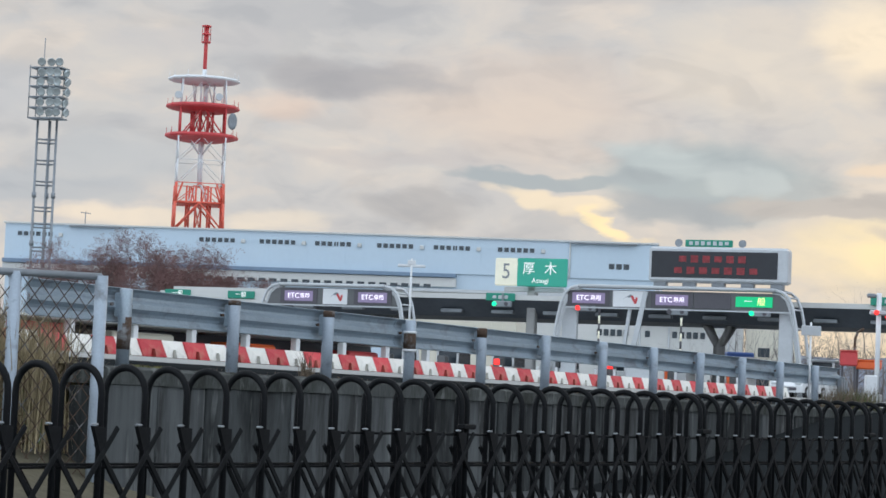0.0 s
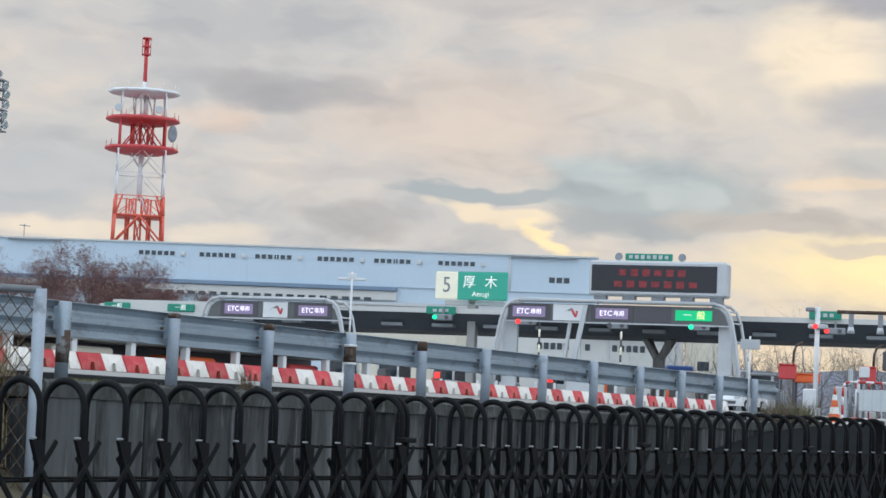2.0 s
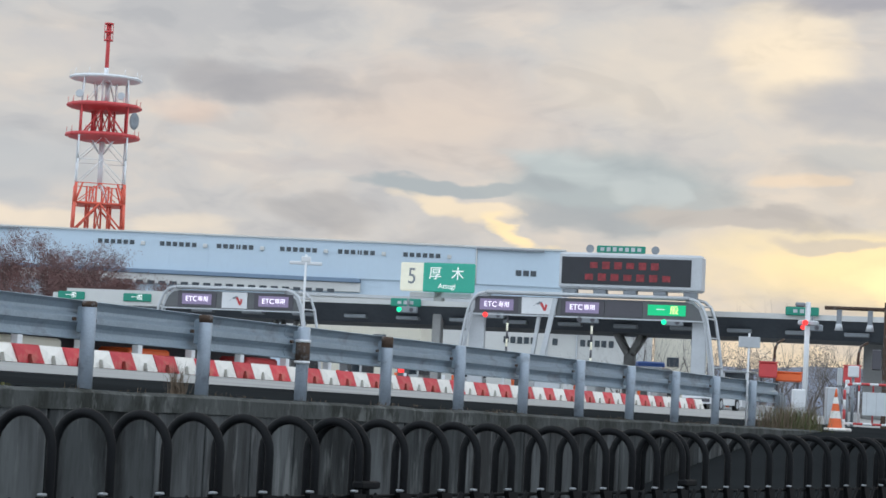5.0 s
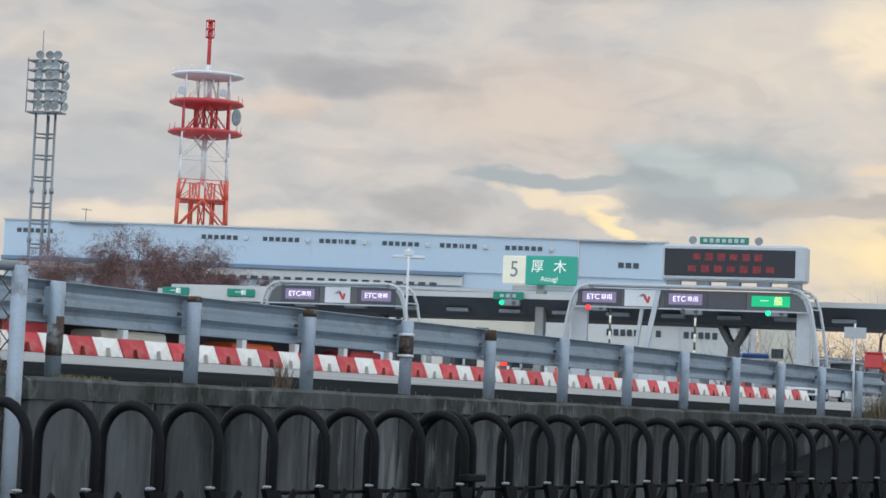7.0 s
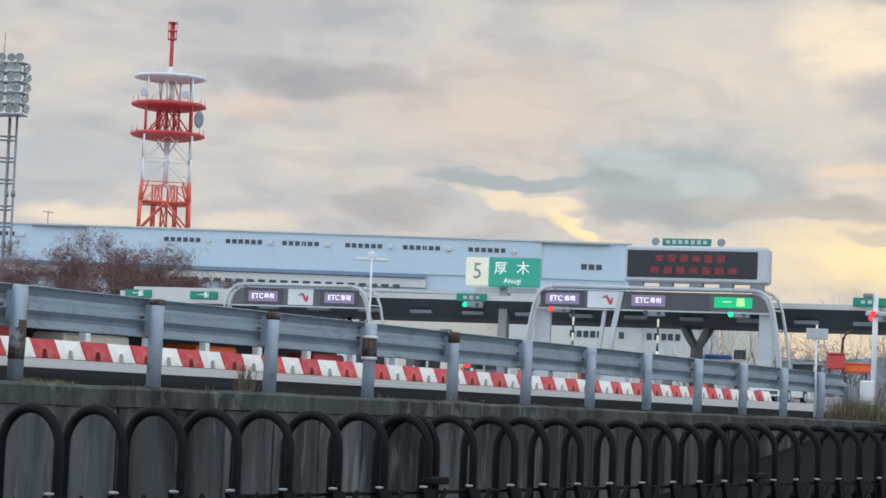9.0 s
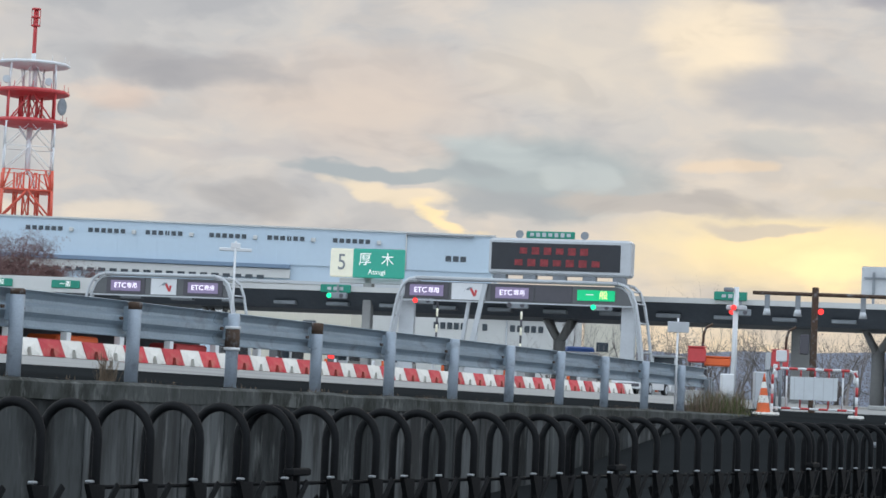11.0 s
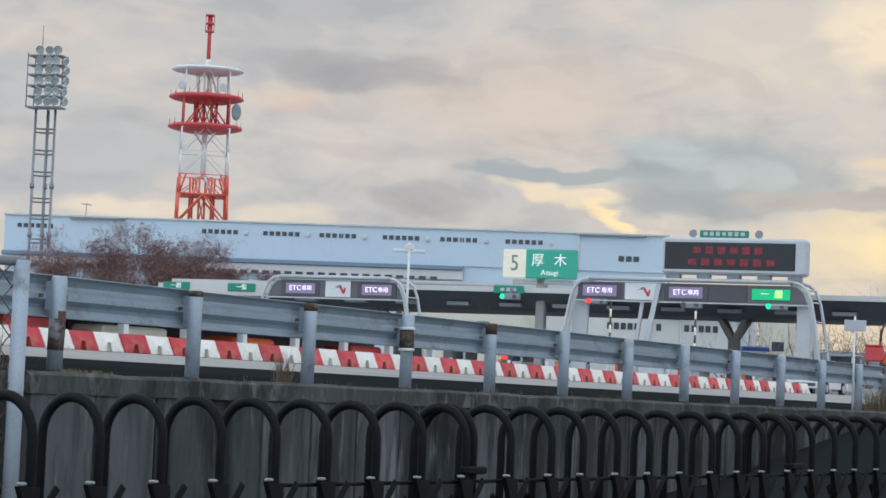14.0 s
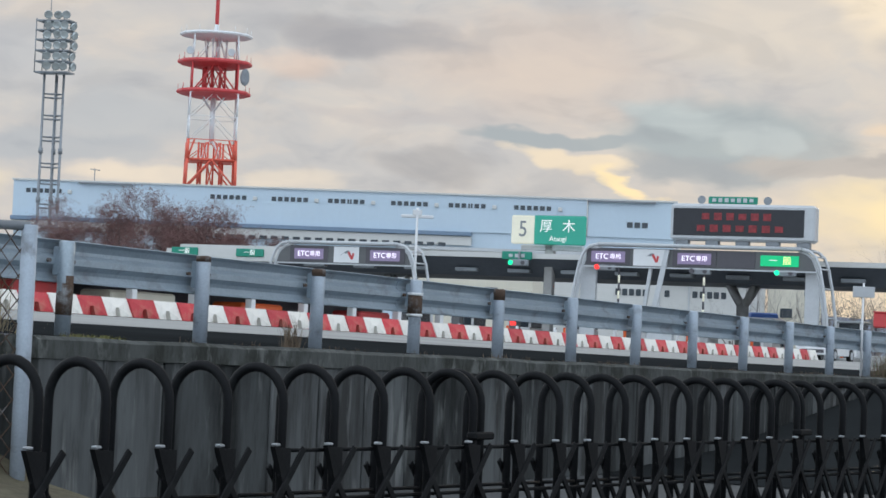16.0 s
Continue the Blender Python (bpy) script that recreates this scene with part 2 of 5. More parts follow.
M["post"] = material("painted_post_steel", (0.352, 0.4048, 0.4664), 0.55, 0.15, vary=0.15, scale=4, fine=50, stain=(0.1936, 0.2112, 0.2288), stain_amount=0.2, stain_scale=5.0)
M["rust"] = material("rusted_steel", (0.08, 0.0496, 0.0336), 0.85, 0.1, vary=0.35, scale=9, fine=60, bump=0.4, stain=(0.26, 0.27, 0.28), stain_amount=0.3, stain_scale=6.0)
M["black"] = material("black_painted_steel", (0.004309, 0.004973, 0.005967), 0.58, 0.0, vary=0.3, scale=5, fine=60, bump=0.08, spec=0.16, stain=(0.01491, 0.01574, 0.01657), stain_amount=0.2, stain_scale=4)
M["cap"] = material("bright_bolt_cap", (0.34, 0.36, 0.38), 0.4, 0.6, vary=0.1, scale=10)
M["white_plastic"] = material("white_plastic", (0.82, 0.795, 0.74), 0.5, vary=0.06, scale=2, fine=20, stain=(0.62, 0.60, 0.55), stain_amount=0.2, stain_scale=3, rand=0.06)
M["red_plastic"] = material("red_plastic", (0.57, 0.0475, 0.06175), 0.5, vary=0.14, scale=2, fine=20, stain=(0.55, 0.17, 0.13), stain_amount=0.25, stain_scale=2, rand=0.15)
M["cladding"] = material("pale_blue_cladding", (0.5098, 0.6134, 0.6998), 0.6, vary=0.035, scale=0.12, fine=2.0, stain=(0.5088, 0.6048, 0.6912), stain_amount=0.3, stain_scale=0.08)
M["cladding_dark"] = material("blue_grey_band", (0.17, 0.24, 0.33), 0.6, vary=0.1, scale=0.3, fine=3)
M["cladding_white"] = material("off_white_cladding", (0.589, 0.589, 0.57), 0.6, vary=0.05, scale=0.2, fine=2)
M["cream"] = material("cream_cladding", (0.66, 0.62, 0.52), 0.6, vary=0.05, scale=0.2, fine=2)
M["dark_glass"] = material("dark_window_glass", (0.04, 0.052, 0.064), 0.15, 0.0, vary=0.2, scale=1, fine=5)
M["white_paint"] = material("white_painted_steel", (0.72, 0.73, 0.74), 0.5, vary=0.06, scale=1, fine=10)
M["red_paint"] = material("red_painted_steel", (0.54, 0.055, 0.058), 0.5, vary=0.12, scale=0.6, fine=8)
M["orange_red"] = material("vermilion_painted_steel", (0.72, 0.12, 0.075), 0.5, vary=0.12, scale=0.6, fine=8)
M["grey_steel"] = material("grey_steel", (0.24, 0.26, 0.28), 0.5, 0.3, vary=0.15, scale=1.0, fine=8)
M["frame_grey"] = material("pale_grey_frame", (0.50, 0.52, 0.54), 0.45, 0.2, vary=0.08, scale=1.0, fine=8)
M["panel"] = material("dark_grey_panel", (0.12, 0.124, 0.128), 0.5, vary=0.08, scale=0.8, fine=6)
M["panel_dark"] = material("charcoal_panel", (0.08, 0.076, 0.088), 0.5, vary=0.08, scale=0.8, fine=6)
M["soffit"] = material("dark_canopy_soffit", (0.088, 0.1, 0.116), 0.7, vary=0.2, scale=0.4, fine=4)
M["concrete"] = material("column_concrete", (0.342, 0.342, 0.333), 0.85, vary=0.1, scale=0.5, fine=6, bump=0.2)
# sign boards and white letters emit weakly: a glow put into their colour
M["green"] = material("green_sign_glow", (0.0255, 0.289, 0.2125), 0.45, vary=0.04, scale=1, fine=6, emit=0.35)
M["green_dim"] = material("green_sign_faint_glow", (0.01, 0.22, 0.15), 0.5, vary=0.06, scale=1, fine=6, emit=0.1)
M["sign_white"] = material("white_sign_glow", (0.702, 0.684, 0.558), 0.5, vary=0.05, scale=1.5, fine=6, emit=0.30)
M["letter_white"] = material("white_glow_lettering", (0.85, 0.86, 0.84), 0.5, vary=0.02, emit=0.35)
M["letter_grey"] = material("grey_lettering", (0.22, 0.24, 0.26), 0.5, vary=0.02)
M["violet"] = material("violet_lit_panel", (0.24, 0.19, 0.31), 0.5, vary=0.05, scale=2, fine=6, emit=0.25)
M["lit_white"] = material("lit_lettering", (0.90, 0.84, 0.95), 0.5, vary=0.02, emit=0.9)
M["lit_green"] = material("lit_green_panel", (0.0, 0.52, 0.20), 0.5, vary=0.05, emit=0.4)
M["lit_yellow"] = material("lit_yellow_lettering", (0.85, 0.90, 0.35), 0.5, vary=0.02, emit=0.9)
M["lamp_green"] = material("green_signal_lens", (0.0, 0.80, 0.34), 0.4, vary=0.02, emit=1.0)
M["lamp_red"] = material("red_signal_lens", (0.95, 0.035, 0.03), 0.4, vary=0.02, emit=1.2)
M["led_face"] = material("black_led_face", (0.022, 0.024, 0.03), 0.5, vary=0.15, scale=2, fine=20)
M["led_red"] = material("red_led_glyphs", (0.20, 0.022, 0.028), 0.5, vary=0.6, scale=3.5, fine=9, emit=0.14)
M["orange_cone"] = material("orange_plastic", (0.75, 0.13, 0.03), 0.5, vary=0.08, scale=2)
M["banner"] = material("white_banner", (0.62, 0.66, 0.68), 0.6, vary=0.07, scale=2, fine=12)
M["paper"] = material("faded_notice", (0.50, 0.54, 0.58), 0.6, vary=0.1, scale=3, fine=14)
M["mirror"] = material("lamp_reflector", (0.55, 0.60, 0.60), 0.2, 0.7, vary=0.2, scale=2)
M["bark"] = material("grey_brown_bark", (0.096, 0.072, 0.0624), 0.9, vary=0.3, scale=3, fine=20, bump=0.4)
M["leaf_red"] = material("russet_leaves", (0.184, 0.1, 0.092), 0.8, vary=0.45, scale=0.5, fine=3)
M["leaf_dark"] = material("far_woodland", (0.17, 0.15, 0.14), 0.9, vary=0.5, scale=0.2, fine=1.6)
M["grass_dry"] = material("dry_grass", (0.32, 0.256, 0.152), 0.9, vary=0.4, scale=1.2, fine=9)
M["grass_green"] = material("weed_green", (0.096, 0.112, 0.04), 0.9, vary=0.4, scale=1.2, fine=9)
M["weed_brown"] = material("withered_weed", (0.17, 0.125, 0.085), 0.9, vary=0.4, scale=1.2, fine=9)
M["moss"] = material("olive_moss", (0.15, 0.145, 0.05), 0.95, vary=0.4, scale=2, fine=12)
# the hills' blue-grey has the haze of distance mixed into the colour
M["hill"] = material("distant_hill", (0.22, 0.24, 0.29), 1.0, vary=0.15, scale=0.01, fine=0.1)
M["blue_sheet"] = material("blue_vehicle_paint", (0.05, 0.12, 0.35), 0.5, vary=0.1, scale=1)
M["tyre"] = material("black_rubber", (0.016, 0.016, 0.0168), 0.8, vary=0.2, scale=5)
M["car_white"] = material("white_car_paint", (0.75, 0.76, 0.77), 0.25, vary=0.03, coat=0.5)

# ---------------------------------------------------------------- mesh tools


class Mesh:
    """Collects faces for one mesh; each face keeps a smooth flag."""

    def __init__(self):
        self.v, self.f, self.s = [], [], []

    def face(self, pts, smooth=False):
        k = len(self.v)
        self.v += [tuple(p) for p in pts]
        self.f.append(tuple(range(k, k + len(pts))))
        self.s.append(smooth)

    def box(self, c, size, turn=None, bevel=0.0):
        """A box with its middle at c; turn: a 3x3 matrix. bevel chamfers the upright and lying edges of its outline."""
        hx, hy, hz = (d / 2 for d in size)
        turn = turn or Matrix.Identity(3)
        c = Vector(c)
        if bevel <= 0:
            p = [c + turn @ Vector((x * hx, y * hy, z * hz)) for x in (-1, 1) for y in (-1, 1) for z in (-1, 1)]
            k = len(self.v)
            self.v += [tuple(q) for q in p]
            for f in ((0, 1, 3, 2), (4, 6, 7, 5), (0, 4, 5, 1), (2, 3, 7, 6), (0, 2, 6, 4), (1, 5, 7, 3)):
                self.f.append(tuple(k + i for i in f)), self.s.append(False)
            return self
        b = min(bevel, hx * 0.9, hy * 0.9, hz * 0.9)
        rings = []
        for z, i in ((-hz, b), (-hz + b, 0), (hz - b, 0), (hz, b)):
            x, y = hx - i, hy - i
            q = b * 0.7
            ring = [(-x + q, -y), (x - q, -y), (x, -y + q), (x, y - q), (x - q, y), (-x + q, y), (-x, y - q), (-x, -y + q)]
            rings.append([c + turn @ Vector((u, w, z)) for u, w in ring])
        self.rings(rings, True, False)
        return self

    def rings(self, rings, caps=True, smooth=True):
        k, n = len(self.v), len(rings[0])
        for r in rings:
            self.v += [tuple(p) for p in r]
        for i in range(len(rings) - 1):
            for j in range(n):
                a, b = k + i * n + j, k + i * n + (j + 1) % n
                self.f.append((a, b, b + n, a + n)), self.s.append(smooth)
        if caps:
            self.f.append(tuple(reversed(range(k, k + n)))), self.s.append(False)
            e = k + (len(rings) - 1) * n
            self.f.append(tuple(range(e, e + n))), self.s.append(False)
        return self

    def tube(self, pts, r, n=8, caps=True, flat=1.0):
        """A round bar along pts; r: one radius or one a point; flat squashes it sideways."""
        pts = [Vector(p) for p in pts]
        rr = r if isinstance(r, (list, tuple)) else [r] * len(pts)
        rings, side = [], None
        for i, p in enumerate(pts):
            d = (pts[min(i + 1, len(pts) - 1)] - pts[max(i - 1, 0)]).normalized()
            if side is None:
                side = d.cross(Vector((0, 0, 1)) if abs(d.z) < 0.95 else Vector((0, 1, 0))).normalized()
            side = (side - d * side.dot(d)).normalized()
            up = d.cross(side)
            rings.append([p + (side * math.cos(2 * math.pi * j / n) * flat + up * math.sin(2 * math.pi * j / n)) * rr[i] for j in range(n)])
        return self.rings(rings, caps, True)

    def sweep(self, profile, pts, side, up=(0, 0, 1), caps=True, smooth=False):
        """A closed outline of (side, up) pairs carried along pts."""
        side, up = Vector(side), Vector(up)
        return self.rings([[Vector(p) + side * a + up * b for a, b in profile] for p in pts], caps, smooth)

    def done(self, name):
        me = bpy.data.meshes.new(name)
        me.from_pydata(self.v, [], self.f)
        me.polygons.foreach_set("use_smooth", self.s)
        me.validate()
        bm = bmesh.new()
        bm.from_mesh(me)
        bmesh.ops.recalc_face_normals(bm, faces=bm.faces[:])
        bm.to_mesh(me)
        bm.free()
        return me


def part(name, mesh, mat, parent=None, label="", at=None):
    """Links a mesh (or mesh data) as one object, under a thing if one is given."""
    data = mesh.done(name) if isinstance(mesh, Mesh) else mesh
    if not data.materials:
        data.materials.append(M[mat])
    ob = new(name, data)
    ob.parent = parent
    if at is not None:
        ob.matrix_basis = at
    if label:
        ob["label"] = label
    return ob


def thing(name, label, category, at=None, group="", kind=""):
    ob = new(name)
    ob.empty_display_size = 0.2
    if at is not None:
        ob.matrix_basis = at
    return tagged(ob, label, category, group, kind)


def text_mesh(body, size, extrude=0.01):
    """The built-in font's outlines as mesh data, centred, standing upright in x and z."""
    cu = bpy.data.curves.new("text", "FONT")
    cu.body, cu.size, cu.extrude = body, size, extrude
    cu.align_x, cu.align_y = "CENTER", "CENTER"
    cu.resolution_u = 4
    ob = new("text", cu)
    dg = bpy.context.evaluated_depsgraph_get()
    me = bpy.data.meshes.new_from_object(ob.evaluated_get(dg))
    bpy.data.objects.remove(ob)
    bpy.data.curves.remove(cu)
    me.transform(Matrix.Rotation(radians(90), 4, "X"))
    me.materials.clear()
    return me


# ---------------------------------------------------------------- plan
ROAD_AZ = radians(27.47)                       # the ramp's heading
U = Vector((math.sin(ROAD_AZ), math.cos(ROAD_AZ), 0))
NV = Vector((-U.y, U.x, 0))                    # from the camera's side towards the far lanes
RAIL_D, WALL_D, BARRIER_D = 11.2, 10.9, 30.0


def road_z(s, d):
    """The ramp's surface: a light fall along it, and a cross fall up to the far lanes."""
    return 1.34 - 0.0045 * (min(s, 70) - 16) + 0.0315 * (min(max(d, 8), 31) - 11.2)


def on_road(s, d, z=0.0):
    return U * s + NV * d + Vector((0, 0, road_z(s, d) + z))


ROADTURN = Matrix((U, NV, (0, 0, 1))).transposed()     # local x along the ramp, y away


def road_pose(s, d, z=0.0):
    m = ROADTURN.to_4x4()
    m.translation = on_road(s, d, z)
    return m

# ---------------------------------------------------------------- ground, ramp, retaining wall


def strip(name, mat, cols, rows, label, category):
    """A sheet over stations s (cols) with (d, height above the road plane or absolute) rows."""
    m = Mesh()
    for i in range(len(cols) - 1):
        for j in range(len(rows) - 1):
            q = []
            for s, (d, f) in ((cols[i], rows[j]), (cols[i + 1], rows[j]), (cols[i + 1], rows[j + 1]), (cols[i], rows[j + 1])):
                p = U * s + NV * d
                q.append((p.x, p.y, road_z(s, d) + f[1] if f[0] == "r" else f[1]))
            m.face(q)
    return tagged(part(name, m, mat), label, category, kind="structure")


g = Mesh()
ring0 = [Vector((math.cos(a * math.pi / 24) * 3600, math.sin(a * math.pi / 24) * 3600 + 500, 0)) for a in range(48)]
g.face(ring0)
tagged(part("ground", g, "ground"), "flat grey yard ground with dirt and worn asphalt", "ground", kind="structure")

ALONG = [-60, -30, 0, 8, 13.6, 20, 26, 32, 38.6, 50, 70, 110, 180, 420]
strip("road", "pavement", ALONG, [(17.5, ("r", 0.0)), (20, ("r", 0.0)), (31, ("r", 0.0)), (60, ("r", 0.0)), (160, ("r", 0.0)), (420, ("r", 0.0))],
      "pale concrete road surface climbing from the toll plaza", "road")
strip("road_shoulder", "asphalt", ALONG[4:], [(10.95, ("r", -0.004)), (12.0, ("r", -0.004)), (17.5, ("r", -0.004))],
      "dark asphalt shoulder beside the guardrail", "road")
acc = Mesh()
SS, DD = [24, 28, 32, 35, 38.6, 44, 50, 70, 110, 420], [-80, -6, -3, 0, 3, 6, 8.5, 10.42, 10.95]


def access_z(s, d):
    f = min(max((s - 24) / 14.6, 0), 1)
    k = min(max((d + 6) / 10, 0), 1)
    return 0.012 + (road_z(s, min(d, 11)) - 0.016) * f * f * (3 - 2 * f) * k * k * (3 - 2 * k)


for i in range(len(SS) - 1):
    for j in range(len(DD) - 1):
        if DD[j] > 10 and SS[i] < 38:
            continue
        acc.face([(*(U * s + NV * d).xy, access_z(s, d)) for s, d in ((SS[i], DD[j]), (SS[i + 1], DD[j]), (SS[i + 1], DD[j + 1]), (SS[i], DD[j + 1]))])
tagged(part("access_road", acc, "asphalt"), "dark asphalt slope rising to the toll plaza", "road", kind="structure")
strip("embankment", "soil", [-60, -30, 0, 8, 13.6], [(9.2, ("a", 0.01)), (10.4, ("a", 0.25)), (12.0, ("a", 0.95)), (14.2, ("r", -0.004))],
      "grassy slope below the ramp", "embankment")

# retaining wall of upright concrete panels under one rough coping
wall = thing("retaining_wall", "dark weathered concrete retaining wall with water stains", "wall", road_pose(0, 0, -road_z(0, 0)), kind="structure")
core = Mesh()
for s0, s1 in ((13.6, 26.0), (26.0, 38.6)):
    core.rings([[Vector((s, d, z)) for d, z in ((10.62, -0.05), (10.93, -0.05), (10.93, road_z(s, 10.9) - 0.2), (10.62, road_z(s, 10.9) - 0.2))] for s in (s0, s1)], True, False)
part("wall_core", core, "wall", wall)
rng = random.Random(4)
for k in range(30):
    s = 13.62 + k * 0.833
    w, top = 0.815, road_z(s, 10.9) - 0.17
    if s + w > 38.6:
        break
    m = Mesh()
    m.box((s + w / 2, 10.57 + rng.uniform(-0.012, 0.012), (top - 0.05) / 2), (w, 0.11, top + 0.05), None, 0.012)
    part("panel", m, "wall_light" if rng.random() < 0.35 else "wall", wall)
m = Mesh()
sec = []
s = 13.58
while s < 38.7:
    t = road_z(s, 10.9) + rng.uniform(-0.012, 0.004)
    e = 10.49 + rng.uniform(-0.004, 0.004)
    sec.append([Vector((s, d, z)) for d, z in ((e, t - 0.17), (10.97, t - 0.17), (10.97, t - 0.01), (e + 0.05, t), (e, t - 0.03))])
    s += rng.uniform(0.5, 1.1)
m.rings(sec, True, False)
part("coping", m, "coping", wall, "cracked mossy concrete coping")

# ---------------------------------------------------------------- guardrail
rail = thing("guardrail", "weathered galvanised steel guardrail on round blue-grey posts", "guardrail", group="")
POSTS = [14.8 + 2.0 * k for k in range(12)]
TOP = 0.772
prof = [(0.0, 0.0), (0.055, -0.02), (0.085, -0.075), (0.075, -0.115), (0.015, -0.155), (0.015, -0.195), (0.075, -0.235), (0.085, -0.275), (0.055, -0.33), (0.0, -0.35),
        (-0.012, -0.345), (0.042, -0.32), (0.068, -0.27), (0.06, -0.24), (0.0, -0.2), (0.0, -0.15), (0.06, -0.11), (0.068, -0.08), (0.042, -0.03), (-0.012, -0.005)]
ends = [13.4] + POSTS[1::2] + [38.4]
for k in range(len(ends) - 1):
    m = Mesh()
    a, b = ends[k] - (0.16 if k else 0), ends[k + 1] + 0.16
    o = 0.006 * (k % 2)
    m.sweep([(x + o + 0.075, z) for x, z in prof], [on_road(a, RAIL_D, TOP), on_road((a + b) / 2, RAIL_D, TOP), on_road(b, RAIL_D, TOP)], NV)
    part("beam", m, "galv", rail)
for k, s in enumerate(POSTS):
    m = Mesh()
    lean = Vector((0.012 * rng.uniform(-1, 1), 0.012 * rng.uniform(-1, 1), 0))
    p = on_road(s, RAIL_D, -0.1)
    h = TOP + 0.1 - 0.01
    m.tube([p, p + lean * 0.5 + Vector((0, 0, h - 0.012)), p + lean * 0.5 + Vector((0, 0, h))], [0.066, 0.066, 0.052], 14)
    post = part("post", m, "galv" if k == 0 else "post", rail, "crooked steel post with rust patches" if k == 0 else "")
    if k == 0:
        m = Mesh().tube([p + Vector((0, 0, 0.26)), p + lean * 0.4 + Vector((0, 0, 0.4)), p + lean * 0.5 + Vector((0, 0, 0.58))], [0.0672, 0.069, 0.0672], 14)
        part("rust_patch", m, "rust", post, "brown rust on the post")
    if k in (1, 2, 4):
        m = Mesh()
        z0 = h - {1: 0.05, 2: 0.07, 4: 0.12}[k]
        m.tube([p + lean * 0.5 + Vector((0, 0, z0)), p + lean * 0.5 + Vector((0, 0, h - 0.008)), p + lean * 0.5 + Vector((0, 0, h + 0.004))], [0.0675, 0.0685, 0.054], 14)
        part("rusty_cap", m, "rust", post, "brown rust on the post's top")
    m = Mesh()
    c = on_road(s, RAIL_D + 0.055, TOP - 0.175)
    m.box(c, (0.1, 0.08, 0.24), ROADTURN, 0.01)
    part("bracket", m, "galv", post)
    for sx in (-0.16, 0.16):
        m = Mesh()
        c = on_road(s + sx, RAIL_D + 0.06, TOP - 0.175)
        m.tube([c, c - NV * 0.03], 0.018, 6)
        part("bolt", m, "rust", rail)
m = Mesh()
for sx, hh in ((0.0, 0.62), (0.14, 0.66), (0.30, 0.60)):
    p = on_road(38.5 + sx, RAIL_D + 0.05, -0.05)
    m.box(p + Vector((0, 0, hh / 2)), (0.09, 0.1, hh), ROADTURN, 0.01)
part("end_post", m, "grey_steel", rail)

# slim marker pole strapped to a rail post
mk = thing("marker_pole", "slim white pole with a crossbar, strapped to a guardrail post", "pole")
p = on_road(POSTS[3], RAIL_D - 0.085, 0)
m = Mesh().tube([p + Vector((-0.09, 0, 0.36)), p + Vector((-0.09, 0, 1.52))], 0.013, 8)
part("pole", m, "white_paint", mk)
m = Mesh()
m.box(p + Vector((-0.09, 0.0, 1.43)), (0.34, 0.02, 0.035), None, 0.006)
m.box(p + Vector((-0.09, 0.0, 1.47)), (0.10, 0.03, 0.06), None, 0.006)
part("crossbar", m, "white_paint", mk)
for z in (0.38, 0.60):
    m = Mesh()
    q = on_road(POSTS[3], RAIL_D, z)
    m.tube([q, q + Vector((0, 0, 0.03))], 0.084, 14)
    part("strap", m, "white_paint", mk)
m = Mesh()
q = on_road(POSTS[3], RAIL_D, 0)
m.tube([q + Vector((0, 0, 0.41)), q + Vector((0, 0, 0.60))], 0.078, 14)
part("rubber_sleeve", m, "rust", mk)

mk2 = thing("sign_pole", "thin pole with a small grey plate beside the guardrail's end", "sign")
p = on_road(36.0, RAIL_D - 0.15, 0)
part("pole", Mesh().tube([p, p + Vector((0, 0, 1.53))], 0.018, 8), "white_paint", mk2)
part("plate", Mesh().box(p + Vector((0, -0.03, 1.38)), (0.36, 0.015, 0.18), None, 0.006), "frame_grey", mk2)

# ---------------------------------------------------------------- accordion gate
GL, GR = Vector((-1.75, 6.36, 0)), Vector((4.34, 15.3, 0))
GU = (GR - GL).normalized()
GN = Vector((GU.y, -GU.x, 0))          # towards the camera
GTURN = Matrix((GU, GN, (0, 0, 1))).transposed()
GLEN = (GR - GL).length
gate = thing("accordion_gate", "black steel accordion gate of hooped frames and crossed bars, drawn shut", "gate", Matrix.Translation(GL) @ GTURN.to_4x4())
PITCH, HALF, GH = 0.284, 0.125, 1.262


def hoop_mesh(thick=0.0180):
    m = Mesh()
    pts = [(0, HALF, 0.06), (0, HALF, GH - HALF)]
    pts += [(0, HALF * math.cos(a), GH - HALF + (HALF - 0.0) * math.sin(a)) for a in [radians(q) for q in range(15, 180, 15)]]
    pts += [(0, -HALF, GH - HALF), (0, -HALF, 0.06)]
    m.tube(pts, thick, 10, flat=0.8)
    return m.done("hoop")


def bar_mesh(p, q, w=0.034, t=0.010):
    m = Mesh()
    p, q = Vector(p), Vector(q)
    d = (q - p).normalized()
    y = Vector((0, 1, 0))
    z = d.cross(y).normalized()
    turn = Matrix((d, y, z)).transposed()
    m.box((p + q) / 2, ((q - p).length, t, w), turn, 0.003)
    return m.done("cross_bar")


hoop = hoop_mesh()
hoop.materials.append(M["black"])
n = 37
STATION = [3.13 + 0.300 * (k - 11) if k < 12 else 3.46 + 0.279 * (k - 12) if k < 22 else 6.30 + 0.2835 * (k - 22) for k in range(n + 1)]     # hoops, wider apart at the near end
for k, off in ((13, 0.04), (14, 0.02), (15, 0.035), (16, 0.045), (17, 0.068), (18, 0.09), (19, 0.085), (20, 0.075), (21, 0.085), (22, 0.03), (23, 0.02)):
    STATION[k] += off
down1 = bar_mesh((-0.03, 0, 0.90), (PITCH * 1.3, 0, 0.40), 0.028)
